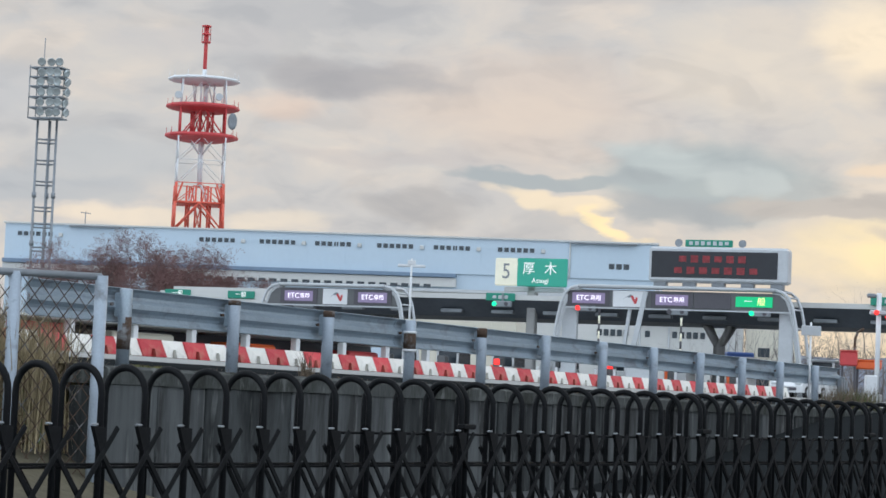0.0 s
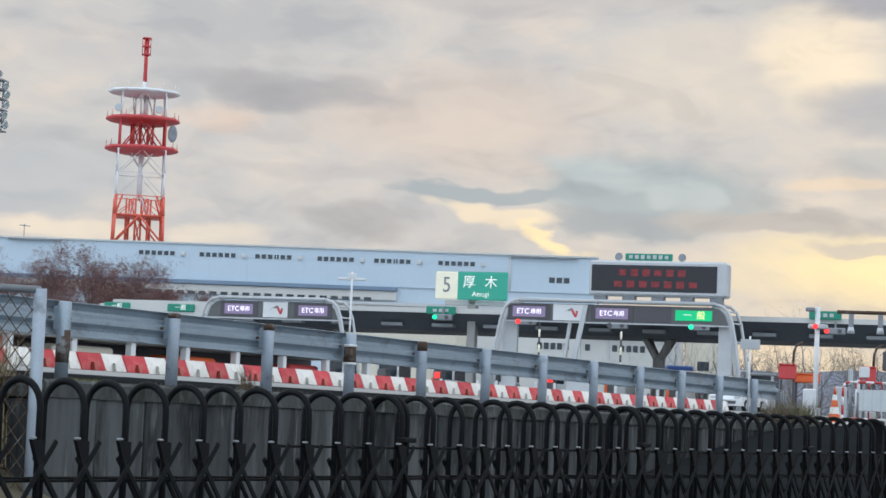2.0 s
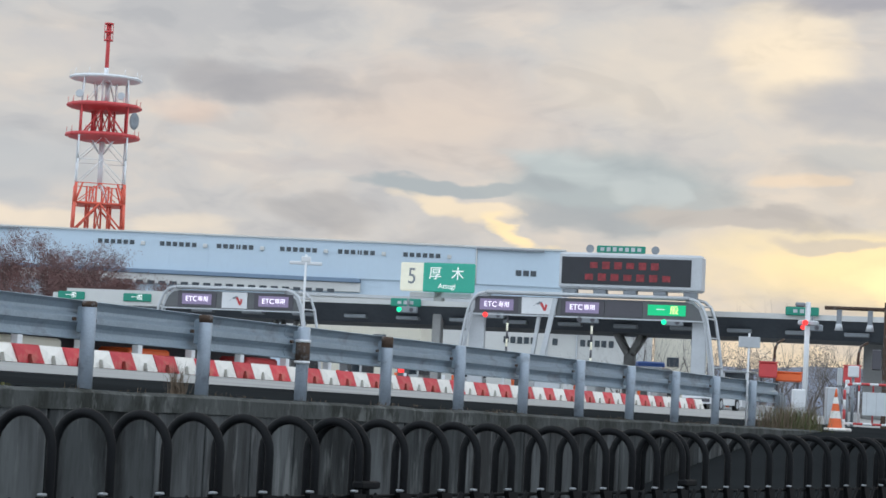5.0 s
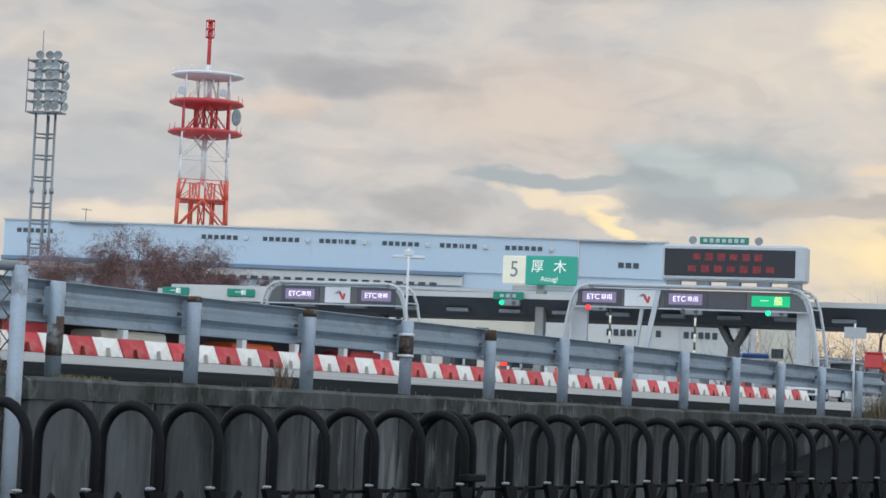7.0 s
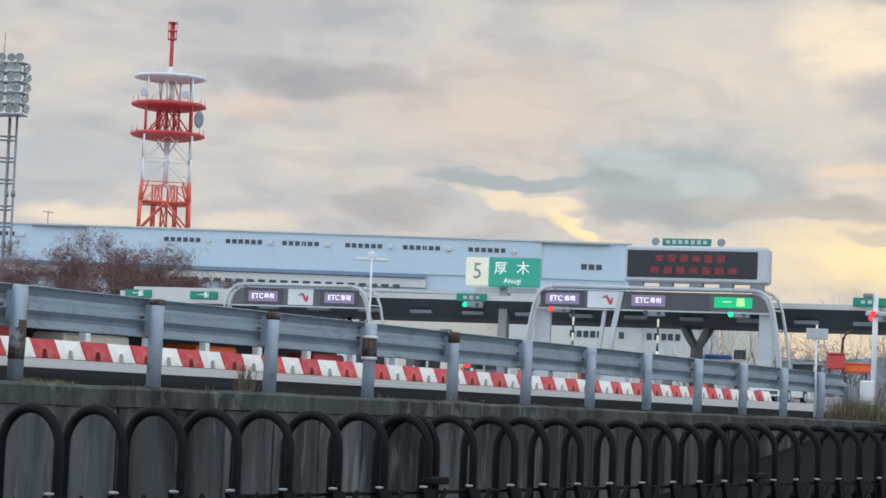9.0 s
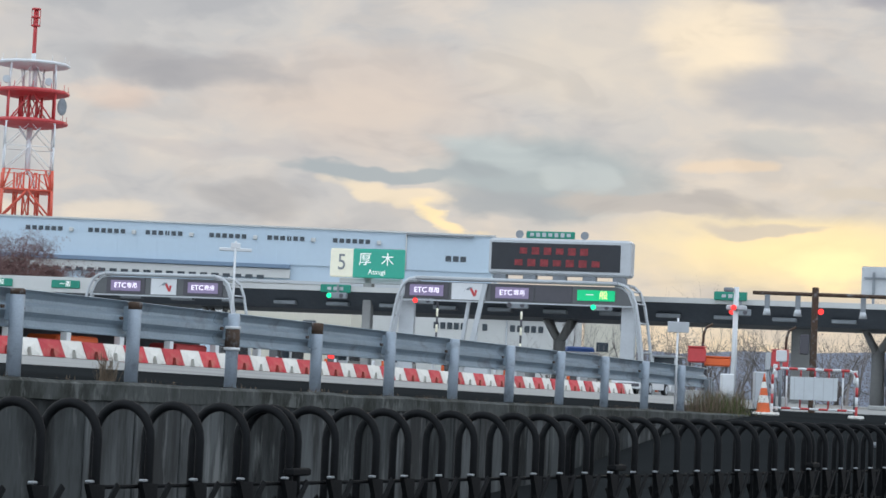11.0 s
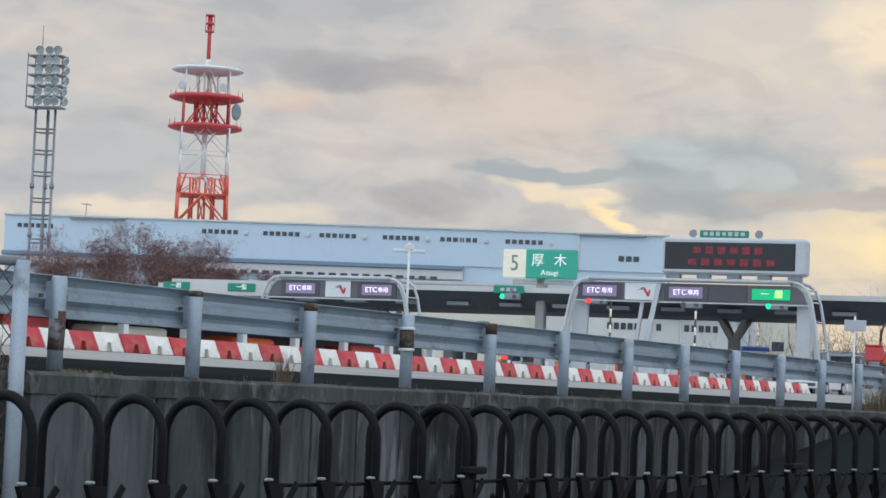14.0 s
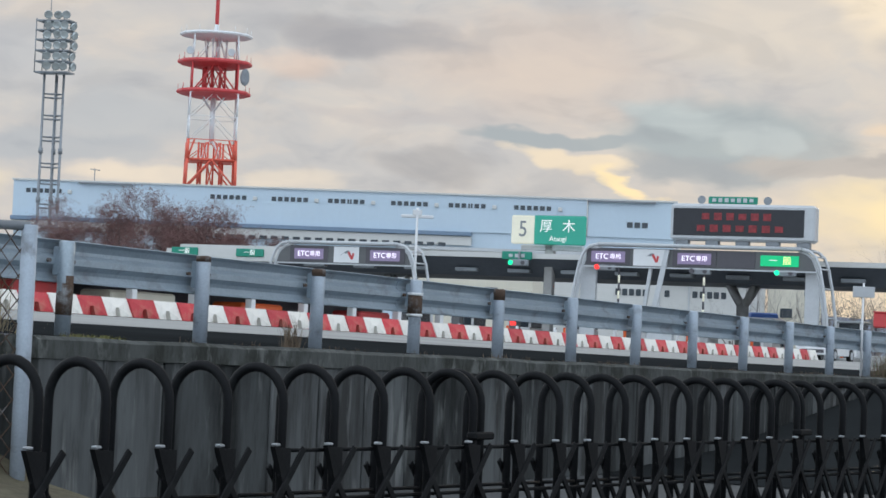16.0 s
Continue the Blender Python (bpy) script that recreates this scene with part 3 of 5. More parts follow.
down2 = bar_mesh((0.085, 0, 0.985), (-PITCH * 1.3, 0, 0.40), 0.028)
low1 = bar_mesh((0, 0, 0.47), (PITCH, 0, 0.10), 0.028)
low2 = bar_mesh((0, 0, 0.47), (-PITCH, 0, 0.10), 0.028)
capm = Mesh().box((0, 0, 0), (0.026, 0.024, 0.010), None, 0.003).done("joint_cap")
gus = Mesh()
gus.rings([[Vector((x, y, z)) for x, z in ((-0.078, 0.99), (0.012, 0.985), (0.012, 0.88), (-0.01, 0.83))] for y in (HALF + 0.012, HALF + 0.034)], True, False)
gusset = gus.done("gusset")
rodm = Mesh().tube([(0, 0, 0), (PITCH, 0, 0)], 0.008, 6).done("tie_rod")
wheel = Mesh().tube([(0, -0.02, 0.045), (0, 0.02, 0.045)], 0.045, 12).done("caster")
slat = Mesh().box((PITCH / 2, 0, 0), (PITCH, 0.008, 0.030), None, 0.002).done("foot_slat")
for me, mt in ((down1, "black"), (down2, "black"), (low1, "black"), (low2, "black"), (capm, "cap"), (gusset, "black"), (rodm, "black"), (wheel, "tyre"), (slat, "black")):
    me.materials.append(M[mt])
for i in range(-4, n + 1):
    x = STATION[i] if i > 0 else 3.13 + 0.300 * (i - 11)
    part("hoop", hoop, "black", gate, at=pose(x, 0, 0))
    if i in (11, 21, 31):
        part("hoop", hoop, "black", gate, at=pose(x + 0.055, 0, 0))
        clamp = Mesh().box((x + 0.045, HALF + 0.01, 1.02), (0.13, 0.05, 0.03), None, 0.006)
        part("clamp", clamp, "black", gate)
    near, far = HALF + 0.022, -HALF - 0.02
    if i < n:
        part("cross_bar", down1, "black", gate, at=pose(x, near, 0))
        part("cross_bar", low1, "black", gate, at=pose(x, near, 0))
        for y in (near, far):
            part("tie_rod", rodm, "black", gate, at=pose(x, y * 0.8, 0.80))
            part("tie_rod", rodm, "black", gate, at=pose(x, y * 0.8, 0.47))
        part("cross_bar", down1, "black", gate, at=pose(x, far, 0))
    part("cross_bar", down2, "black", gate, at=pose(x, near + 0.012, 0))
    part("cross_bar", low2, "black", gate, at=pose(x, near + 0.012, 0))
    part("gusset", gusset, "black", gate, at=pose(x, 0, 0))
    part("joint_cap", capm, "cap", gate, "pale worn joint cap", at=pose(x - 0.058, HALF + 0.022, 0.997))
    if i % 3 == 0:
        for y in (HALF, -HALF):
            part("caster", wheel, "tyre", gate, at=pose(x, y, 0))
for i in range(n // 3 - 5, n):
    for z in (0.06, 0.10, 0.14, 0.18, 0.22, 0.26, 0.30, 0.34):
        part("foot_slat", slat, "black", gate, at=pose(STATION[i], HALF + 0.03, z))
    part("tie_rod", rodm, "black", gate, at=pose(STATION[i], HALF, 0.975))
m = Mesh()
m.box((STATION[n] + 0.1, 0, 0.64), (0.06, 0.12, 1.24), None, 0.01)
part("end_stile", m, "black", gate)

# ---------------------------------------------------------------- red and white plastic road barriers
BL, BH = 1.0, 0.42


def barrier_mesh():
    m = Mesh()
    slant = 0.14
    # leaning-ended block with a notch in its foot
    outline = [(slant, 0.0), (0.42, 0.0), (0.46, 0.20), (0.58, 0.20), (0.66, 0.0), (BL + slant - 0.02, 0.0), (BL - 0.02, BH - 0.03), (BL - 0.05, BH), (0.03, BH), (0.0, BH - 0.03)]
    m.rings([[Vector((x, y * (1.0 if z < 0.3 else 0.55), z)) for x, z in outline] for y in (-0.20, 0.20)], True, False)
    back = [(slant + 0.03, 0.001), (BL + slant - 0.05, 0.001), (BL - 0.06, BH - 0.05), (0.05, BH - 0.05)]
    m.rings([[Vector((x, y, z)) for x, z in back] for y in (-0.08, 0.12)], True, False)
    return m.done("plastic_barrier")


bar_red, bar_white = barrier_mesh(), barrier_mesh()
bar_red.materials.append(M["red_plastic"]), bar_white.materials.append(M["white_plastic"])
for k in range(57):
    s = 35.0 + k * 0.982
    red = k % 2 == 1
    ob = new("plastic_barrier", bar_red if red else bar_white)
    ob.matrix_basis = road_pose(s, BARRIER_D + rng.uniform(-0.03, 0.03), 0) @ pose(0, 0, 0, 0, 0, rng.uniform(-1.5, 1.5))
    tagged(ob, ("faded red" if red else "scuffed white") + " plastic road barrier block standing in a row", "barrier", "red and white barrier row")

# ---------------------------------------------------------------- warehouse
BX0, BX1 = Vector((-45.5, 234.0, 0)), Vector((22.5, 226.0, 0))
BU = (BX1 - BX0).normalized()
BN = Vector((BU.y, -BU.x, 0))
BTURN = Matrix((BU, BN, (0, 0, 1))).transposed()
house = thing("warehouse", "long pale blue metal-clad warehouse with rows of small windows", "warehouse", Matrix.Translation(BX0) @ BTURN.to_4x4())
BLEN, BTOP, BMID = (BX1 - BX0).length, 17.3, 13.6
m = Mesh()
m.box((BLEN / 2, -20, (BTOP + BMID) / 2), (BLEN, 40, BTOP - BMID))
m.box((BLEN / 2, -20, BMID / 2), (BLEN - 0.3, 39.6, BMID))
part("wall", m, "cladding", house)
m = Mesh()
m.box((BLEN / 2, -20, BTOP + 0.06), (BLEN + 0.3, 40.4, 0.16))
part("parapet", m, "cladding_white", house)
seam = Mesh().box((0, 0, 0), (0.05, 0.03, BTOP - BMID - 0.1)).done("cladding_seam")
seam.materials.append(M["cladding"])
for k in range(1, 34):
    part("cladding_seam", seam, "cladding", house, at=pose(k * 2.02, 0.012, (BTOP + BMID) / 2))
m = Mesh().box((24, 0.35, BMID - 0.25), (48, 0.8, 0.42), None, 0.05)
part("blue_band", m, "cladding_dark", house, "blue-grey eaves band")
m = Mesh().box((24, 0.2, BMID - 0.95), (48, 0.5, 0.9))
part("gutter_wall", m, "cladding_white", house)
pane = Mesh().box((0, 0, 0), (0.46, 0.08, 0.44), None, 0.01).done("window")
pane.materials.append(M["dark_glass"])
vent = Mesh().box((0, 0.12, 0), (0.42, 0.3, 0.4), None, 0.05).done("vent_hood")
vent.materials.append(M["cladding_white"])
for x0, cnt in ((1.6, 6), (21.1, 6), (27.5, 6), (33.35, 6), (39.85, 6), (45.75, 6), (52.4, 6)):
    for k in range(cnt):
        if x0 in (33.35, 45.75) and k == 3:
            part("window", pane, "dark_glass", house, at=pose(x0 + k * 0.66 - 0.12, 0.02, 16.25) @ Matrix.Diagonal((0.35, 1, 1, 1)))
            part("window", pane, "dark_glass", house, at=pose(x0 + k * 0.66 + 0.14, 0.02, 16.25) @ Matrix.Diagonal((0.35, 1, 1, 1)))
            continue
        part("window", pane, "dark_glass", house, at=pose(x0 + k * 0.66, 0.02, 16.25))
    part("vent_hood", vent, "cladding_white", house, at=pose(x0 + 4.45, 0.02, 16.2))
for k in range(3):
    part("window", pane, "dark_glass", house, at=pose(63.9 + k * 0.75, 0.02, 14.9) @ Matrix.Diagonal((1.25, 1, 1.25, 1)))
for x, w in ((9.8, 5.6), (63.0, 6.8)):
    part("roof_rail", Mesh().box((x, 0.25, BTOP - 0.12), (w, 0.4, 0.14)), "grey_steel", house)
part("down_pipe", Mesh().tube([(59.6, 0.1, BTOP), (59.6, 0.1, BMID)], 0.08, 8), "cladding_white", house)
m = Mesh().tube([(8.0, -2, BTOP), (8.0, -2, BTOP + 1.6)], 0.05, 6)
m.tube([(7.5, -2, BTOP + 1.5), (8.6, -2, BTOP + 1.4)], 0.05, 6)
part("aerial", m, "grey_steel", house)
# lower annexe windows
for k in range(38):
    part("window", pane, "dark_glass", house, at=pose(2.5 + k * 1.15, 0.47, BMID - 1.35) @ Matrix.Diagonal((1.6, 1, 0.8, 1)))

low = thing("office_building", "low off-white office block behind the toll booths", "building", pose(9, 172, 0, 0, 0, -8))
part("wall", Mesh().box((1, 6, 4.6), (28, 12, 9.2)), "cladding_white", low)
part("roof_edge", Mesh().box((1, 6, 9.3), (28.3, 12.4, 0.25)), "frame_grey", low)
for x in (7.05, 9.3, 13.9):
    part("down_pipe", Mesh().tube([(x, -0.08, 0), (x, -0.08, 9.1)], 0.07, 6), "frame_grey", low)
part("canopy_edge", Mesh().box((10.9, -0.35, 7.55), (7.6, 0.7, 0.16), None, 0.03), "frame_grey", low)
for x in (3.93, 4.45, 4.97, 5.48, 6.0, 7.65, 9.75, 10.3, 10.85, 11.35, 11.9):
    part("window", Mesh().box((x, -0.02, 6.5), (0.38, 0.1, 0.50), None, 0.02), "dark_glass", low)
hs = thing("cream_building", "plain cream-rendered building behind the toll gate", "building", pose(9, 172, 0, 0, 0, -8))
part("wall", Mesh().box((17.2, 5, 4.0), (4.0, 9, 8.0)), "cream", hs)
part("roof_edge", Mesh().box((17.2, 5, 8.06), (4.3, 9.3, 0.22)), "frame_grey", hs)
for z in (3.2, 5.4):
    part("window", Mesh().box((16.6, 0.48, z), (0.9, 0.1, 0.7), None, 0.02), "dark_glass", hs)
cr = thing("cream_shed", "cream-coloured metal shed with a dark vent", "shed", pose(-1.5, 160, 0, 0, 0, -8))
part("wall", Mesh().box((3, 4, 3.4), (9, 8, 6.8)), "cream", cr)
for k in range(12):
    part("rib", Mesh().box((-1.3 + k * 0.78, -0.02, 3.4), (0.07, 0.06, 6.7)), "cream", cr)
part("vent", Mesh().box((4.6, -0.06, 5.6), (0.9, 0.12, 0.9), None, 0.02), "soffit", cr)

# ---------------------------------------------------------------- red and white telecom tower
tw = thing("telecom_tower", "red and white steel lattice telecom tower with three round decks", "tower", pose(-32.15, 298.2, 0, 0, 0, 8))


def deck(z, r, name, mat, thick=0.7):
    m = Mesh()
    rings = []
    for rr, zz in ((r * 0.55, z - thick * 0.75), (r * 0.97, z - thick * 0.25), (r, z), (r * 0.97, z + thick * 0.3), (r * 0.5, z + thick * 0.36)):
        rings.append([Vector((rr * math.cos(radians(a)), rr * math.sin(radians(a)) * 0.9, zz)) for a in range(0, 360, 30)])
    m.rings(rings, True, False)
    d = part(name, m, mat, tw)
    for a in range(0, 360, 30):
        c = Vector((r * 0.95 * math.cos(radians(a)), r * 0.86 * math.sin(radians(a)), z + thick * 0.3))
        part("rail_post", Mesh().tube([c, c + Vector((0, 0, 0.75))], 0.035, 5), mat, d)


def lattice(z0, z1, r0, r1, mat, legs=0.17, brace=0.10, mids=1):
    corner = lambda k, r, z: Vector((r * math.cos(radians(45 + 90 * k)), r * math.sin(radians(45 + 90 * k)), z))
    for k in range(4):
        part("leg", Mesh().tube([corner(k, r0, z0), corner(k, r1, z1)], legs, 8), mat, tw)
    for k in range(4):
        for i in range(mids):
            a, b = i / mids, (i + 1) / mids
            ra, rb, za, zb = r0 + (r1 - r0) * a, r0 + (r1 - r0) * b, z0 + (z1 - z0) * a, z0 + (z1 - z0) * b
            mid = (corner(k, rb, zb) + corner(k + 1, rb, zb)) / 2
            m = Mesh().tube([corner(k, ra, za), mid], brace, 6)
            m.tube([corner(k + 1, ra, za), mid], brace, 6)
            m.tube([corner(k, rb, zb), corner(k + 1, rb, zb)], brace, 6)
            part("brace", m, mat, tw)


lattice(0, 21.5, 5.2, 4.6, "white_paint", 0.22, 0.12, 3)
lattice(21.5, 25.2, 4.6, 4.5, "orange_red", 0.20, 0.13, 1)
lattice(25.2, 27.8, 4.5, 4.4, "orange_red", 0.20, 0.06, 1)
lattice(27.8, 30.9, 4.4, 4.4, "white_paint", 0.12, 0.05, 1)
lattice(30.9, 34.0, 4.4, 4.4, "white_paint", 0.12, 0.05, 1)
lattice(34.0, 38.0, 4.2, 4.2, "red_paint", 0.13, 0.11, 1)
lattice(38.0, 41.8, 4.2, 4.0, "white_paint", 0.11, 0.05, 1)
part("service_shaft", Mesh().tube([(0, 0, 27.6), (0, 0, 34.0)], 0.36, 10), "white_paint", tw)
part("service_shaft", Mesh().tube([(0.3, 0, 38.2), (0.3, 0, 41.6)], 0.34, 10), "white_paint", tw)
for k in range(4):
    a = radians(45 + 90 * k)
    part("shaft_strut", Mesh().tube([(0, 0, 31.6), (2.3 * math.cos(a), 2.3 * math.sin(a), 34.0)], 0.11, 6), "white_paint", tw)
    part("shaft_strut", Mesh().tube([(0, 0, 28.2), (2.0 * math.cos(a), 2.0 * math.sin(a), 25.2)], 0.11, 6), "white_paint", tw)
    leg = Vector((4.45 * math.cos(a), 4.45 * math.sin(a), 26.2))
    part("knee_brace", Mesh().tube([leg + Vector((0, 0, -1.0)), (leg.x * 0.72, leg.y * 0.72, 27.8)], 0.13, 6), "orange_red", tw)


def core(z0, z1, r, mat, bars=6):
    m = Mesh()
    for k in range(bars):
        a = radians(360 / bars * k + 15)
        b = a + radians(50)
        p = Vector((r * math.cos(a), r * math.sin(a), z0))
        m.tube([p, (r * math.cos(a), r * math.sin(a), z1)], 0.13, 6)
        m.tube([p, (r * math.cos(b), r * math.sin(b), z1)], 0.09, 6)
    part("core_frame", m, mat, tw)


core(21.5, 27.6, 1.7, "orange_red", 6)
core(34.3, 37.8, 1.5, "red_paint", 9)
core(38.3, 41.6, 1.5, "white_paint", 3)
part("mid_platform", Mesh().box((0, 0, 25.2), (5.6, 5.6, 0.35), None, 0.1), "orange_red", tw)
deck(34.25, 4.95, "deck", "red_paint", 0.9)
deck(38.2, 4.98, "deck", "red_paint", 0.9)
deck(41.9, 4.85, "deck", "white_paint", 0.7)
m = Mesh().tube([(0, 0, 41.9), (0, 0, 43.4)], 0.3, 10)
part("mast_foot", m, "white_paint", tw)
part("mast", Mesh().tube([(0, 0, 43.4), (0, 0, 49.4)], 0.26, 10), "red_paint", tw)
for z in (47.0, 48.1, 49.2):
    m = Mesh().tube([(0, 0, z), (0, 0, z + 0.18)], 0.62, 10)
    part("mast_ring", m, "red_paint", tw)
m = Mesh()
for a in range(0, 360, 60):
    m.tube([(0.55 * math.cos(radians(a)), 0.55 * math.sin(radians(a)), 47.0), (0.55 * math.cos(radians(a)), 0.55 * math.sin(radians(a)), 49.2)], 0.05, 5)
part("mast_cage", m, "red_paint", tw)


m = Mesh()
rings = [[Vector((3.9 + rr * math.cos(radians(a)) * 0.55, -2.6 - d, 36.3 + rr * math.sin(radians(a)))) for a in range(0, 360, 24)] for d, rr in ((-0.5, 0.4), (0, 1.15), (0.08, 1.1), (-0.2, 0.3))]
m.rings(rings, True, True)
part("dish", m, "grey_steel", tw, "grey round dish antenna")
for x in (-3.4, 2.0):
    m = Mesh().tube([(x, -2.8, 39.4), (x, -3.3, 39.4)], 0.5, 14)
    part("dish", m, "frame_grey", tw)

# ---------------------------------------------------------------- floodlight mast
fl = thing("floodlight_mast", "tall grey steel floodlight mast with a rack of lamps", "floodlight", pose(-33.5, 187.0, 0, 0, 0, -14))
LEGS = [(-0.85, 0.0), (0.75, 0.35), (-0.1, 0.9)]
for x, y in LEGS:
    m = Mesh().tube([(x, y, 0), (x, y, 23.0)], [0.13, 0.11], 8)
    for z in (6, 12.5, 16.6):
        m.tube([(x, y, z - 0.22), (x, y, z + 0.22)], 0.2, 8)
    part("leg", m, "grey_steel", fl)
for z in (3, 5, 8, 10.2, 12.0, 14.0, 15.4, 17.6, 19.4, 21.2):
    for a in range(3):
        p, q = LEGS[a], LEGS[(a + 1) % 3]
        for dz in (-0.16, 0.16):
            part("brace", Mesh().tube([(p[0], p[1], z + dz), (q[0], q[1], z + dz)], 0.06, 5), "grey_steel", fl)
part("ladder", Mesh().tube([(0.1, 0.2, 0), (0.1, 0.2, 23)], 0.07, 6), "grey_steel", fl)
for k, z in enumerate((23.1, 24.0, 24.9, 25.8, 26.6, 27.4)):
    part("platform", Mesh().box((0, 0, z), (3.0, 1.6, 0.12), None, 0.02), "grey_steel", fl)
for x in (-1.45, -0.4, 1.0):
    for y in (-0.75, 0.75):
        part("rack_post", Mesh().tube([(x, y, 23.1), (x, y, 27.6)], 0.05, 5), "grey_steel", fl)
lampm = Mesh()
lampm.rings([[Vector((rr * math.cos(radians(a)), -d, rr * math.sin(radians(a)))) for a in range(0, 360, 30)] for d, rr in ((-0.28, 0.12), (-0.1, 0.30), (0.14, 0.36), (0.16, 0.33), (0.05, 0.2))], True, True)
lampd = lampm.done("lamp")
lampd.materials.append(M["mirror"])
for z in (23.6, 24.45, 25.3, 26.2, 27.0, 27.85):
    for x in (-0.35, 0.45, 1.15, 1.65):
        if z > 27.5 and x > 1.5:
            continue
        part("lamp", lampd, "mirror", fl, at=pose(x + rng.uniform(-0.08, 0.08), -0.85 if x < 1.5 else -0.2, z + rng.uniform(-0.05, 0.05), rng.uniform(10, 25), 0, 25 if x < 1.5 else 75))
part("lightning_rod", Mesh().tube([(-0.55, 0, 27.4), (-0.55, 0, 30.0)], 0.04, 6), "grey_steel", fl)

# ---------------------------------------------------------------- toll plaza: canopy, gates, signs
V = Vector((0.94, -0.342, 0)).normalized()
VN = Vector((V.y, -V.x, 0))                # towards the camera
VTURN = Matrix((V, -VN, (0, 0, 1))).transposed()   # x along the plaza, y away from the camera
GP = Vector((13.3, 118.3, 0))


def plaza(x, y, z=0.0):
    m = VTURN.to_4x4()
    m.translation = GP + V * x - VN * y + Vector((0, 0, z))
    return m


def plaza_ground(x, y):
    p = GP + V * x - VN * y
    return road_z(p.dot(U), p.dot(NV))


PG = plaza_ground(0, 0)
can = thing("toll_canopy", "long flat toll plaza canopy with a pale edge and dark soffit", "canopy", plaza(0, 0, 0))
m = Mesh()
m.rings([[Vector((x, y, z)) for y, z in ((3.0, 7.0), (3.0, 6.72), (13.0, 6.72), (13.0, 7.0))] for x in (-32, 62)], True, False)
part("roof", m, "cladding_white", can)
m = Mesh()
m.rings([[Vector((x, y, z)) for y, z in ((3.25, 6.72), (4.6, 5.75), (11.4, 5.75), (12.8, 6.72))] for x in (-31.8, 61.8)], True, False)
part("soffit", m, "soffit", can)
for k in range(30):
    part("soffit_lamp", Mesh().box((-30 + k * 3.1, 4.0, 6.05), (1.3, 0.5, 0.22), None, 0.03), "grey_steel", can)


def fork_column(x, y, top=5.75):
    z0 = plaza_ground(x, y)
    m = Mesh().tube([(x, y, z0 - 0.05), (x, y, top - 0.9)], [0.40, 0.34], 12)
    c = part("column", m, "concrete", can)
    for dx in (-0.8, 0.8):
        for dy in (-0.7, 0.7):
            part("branch", Mesh().tube([(x, y, top - 1.25), (x + dx * 0.5, y + dy * 0.5, top - 0.6), (x + dx * 0.9, y + dy, top + 0.02)], [0.24, 0.19, 0.15], 8), "concrete", c)


for x in (-27, -20, 0.4, 18.0, 28.5, 34.0, 41):
    fork_column(x, 8.0)
for x in (13.8, 23.6):
    part("pier", Mesh().box((x, 8.6, (plaza_ground(x, 8) + 5.78) / 2), (1.05, 0.8, 5.78 - plaza_ground(x, 8) + 0.1), None, 0.05), "concrete", can)
for x in (19.1, 24.8):
    b = thing("toll_booth", "dark toll booth with a glazed front on its island", "booth", plaza(x, 6.0, plaza_ground(x, 6)))
    part("cabin", Mesh().box((0, 0, 2.0), (0.85, 2.2, 4.0), None, 0.06), "panel_dark", b)
    part("window", Mesh().box((0, -1.1, 1.7), (1.0, 0.06, 0.9), None, 0.02), "dark_glass", b)
    part("island", Mesh().box((0, -1.0, 0.1), (2.0, 8, 0.24), None, 0.05), "concrete", b)



def lane_booth(x, y, lamp):
    """A glazed toll booth on its island between two lanes, with guard posts."""
    z = plaza_ground(x, y)
    b = thing("toll_booth", "white-framed toll booth with dark windows on its island", "booth", plaza(x, y, z), "toll booths on the islands")
    part("island", Mesh().box((0, 0, 0.1), (1.7, 9.0, 0.24), None, 0.06), "concrete", b)
    part("base", Mesh().box((0, 0.6, 0.72), (1.3, 2.4, 1.0), None, 0.05), "white_paint", b)
    part("window", Mesh().box((0, 0.6, 1.66), (1.22, 2.3, 0.9), None, 0.03), "dark_glass", b)
    for dx in (-0.62, 0.62):
        part("frame_post", Mesh().box((dx, -0.58, 1.66), (0.12, 0.12, 0.92), None, 0.02), "white_paint", b)
    part("roof", Mesh().box((0, 0.6, 2.17), (1.6, 2.8, 0.14), None, 0.05), "frame_grey", b)
    for dx in (-0.55, 0.0, 0.55):
        part("guard_post", Mesh().tube([(dx, -2.6, 0.2), (dx, -2.6, 1.25)], 0.09, 8), "white_paint" if dx else "orange_cone", b)
    part("machine", Mesh().box((0.1, -1.7, 0.95), (0.5, 0.6, 1.5), None, 0.05), "panel", b)
    if lamp:
        part("lamp", Mesh().box((0.1, -2.02, 1.45), (0.34, 0.06, 0.34), None, 0.02), lamp, b)


for x, lamp in ((-29.5, None), (-25.9, "lamp_red"), (-22.0, None), (-18.4, None), (-15.0, None), (-11.6, "lamp_red"), (-8.3, None), (-4.9, "lamp_red"), (-1.4, None), (2.1, None), (6.9, None)):
    lane_booth(x, 5.5, lamp)


def glyph_bars(parent, x, y, z, w, h, count, mat, name="glyph"):
    """Blocks in place of characters that cannot be made out."""
    for k in range(count):
        gx = x + (k - (count - 1) / 2) * w / count
        part(name, Mesh().box((gx, y, z), (w / count * 0.62, 0.03, h * (0.9 if k % 3 else 0.75)), None, 0.004), mat, parent)


def lettering(parent, body, size, x, y, z, mat, name="lettering", sx=1.0):
    me = text_mesh(body, size)
    ob = part(name, me, mat, parent, at=pose(x, y, z) @ Matrix.Diagonal((sx, 1, 1, 1)))
    return ob


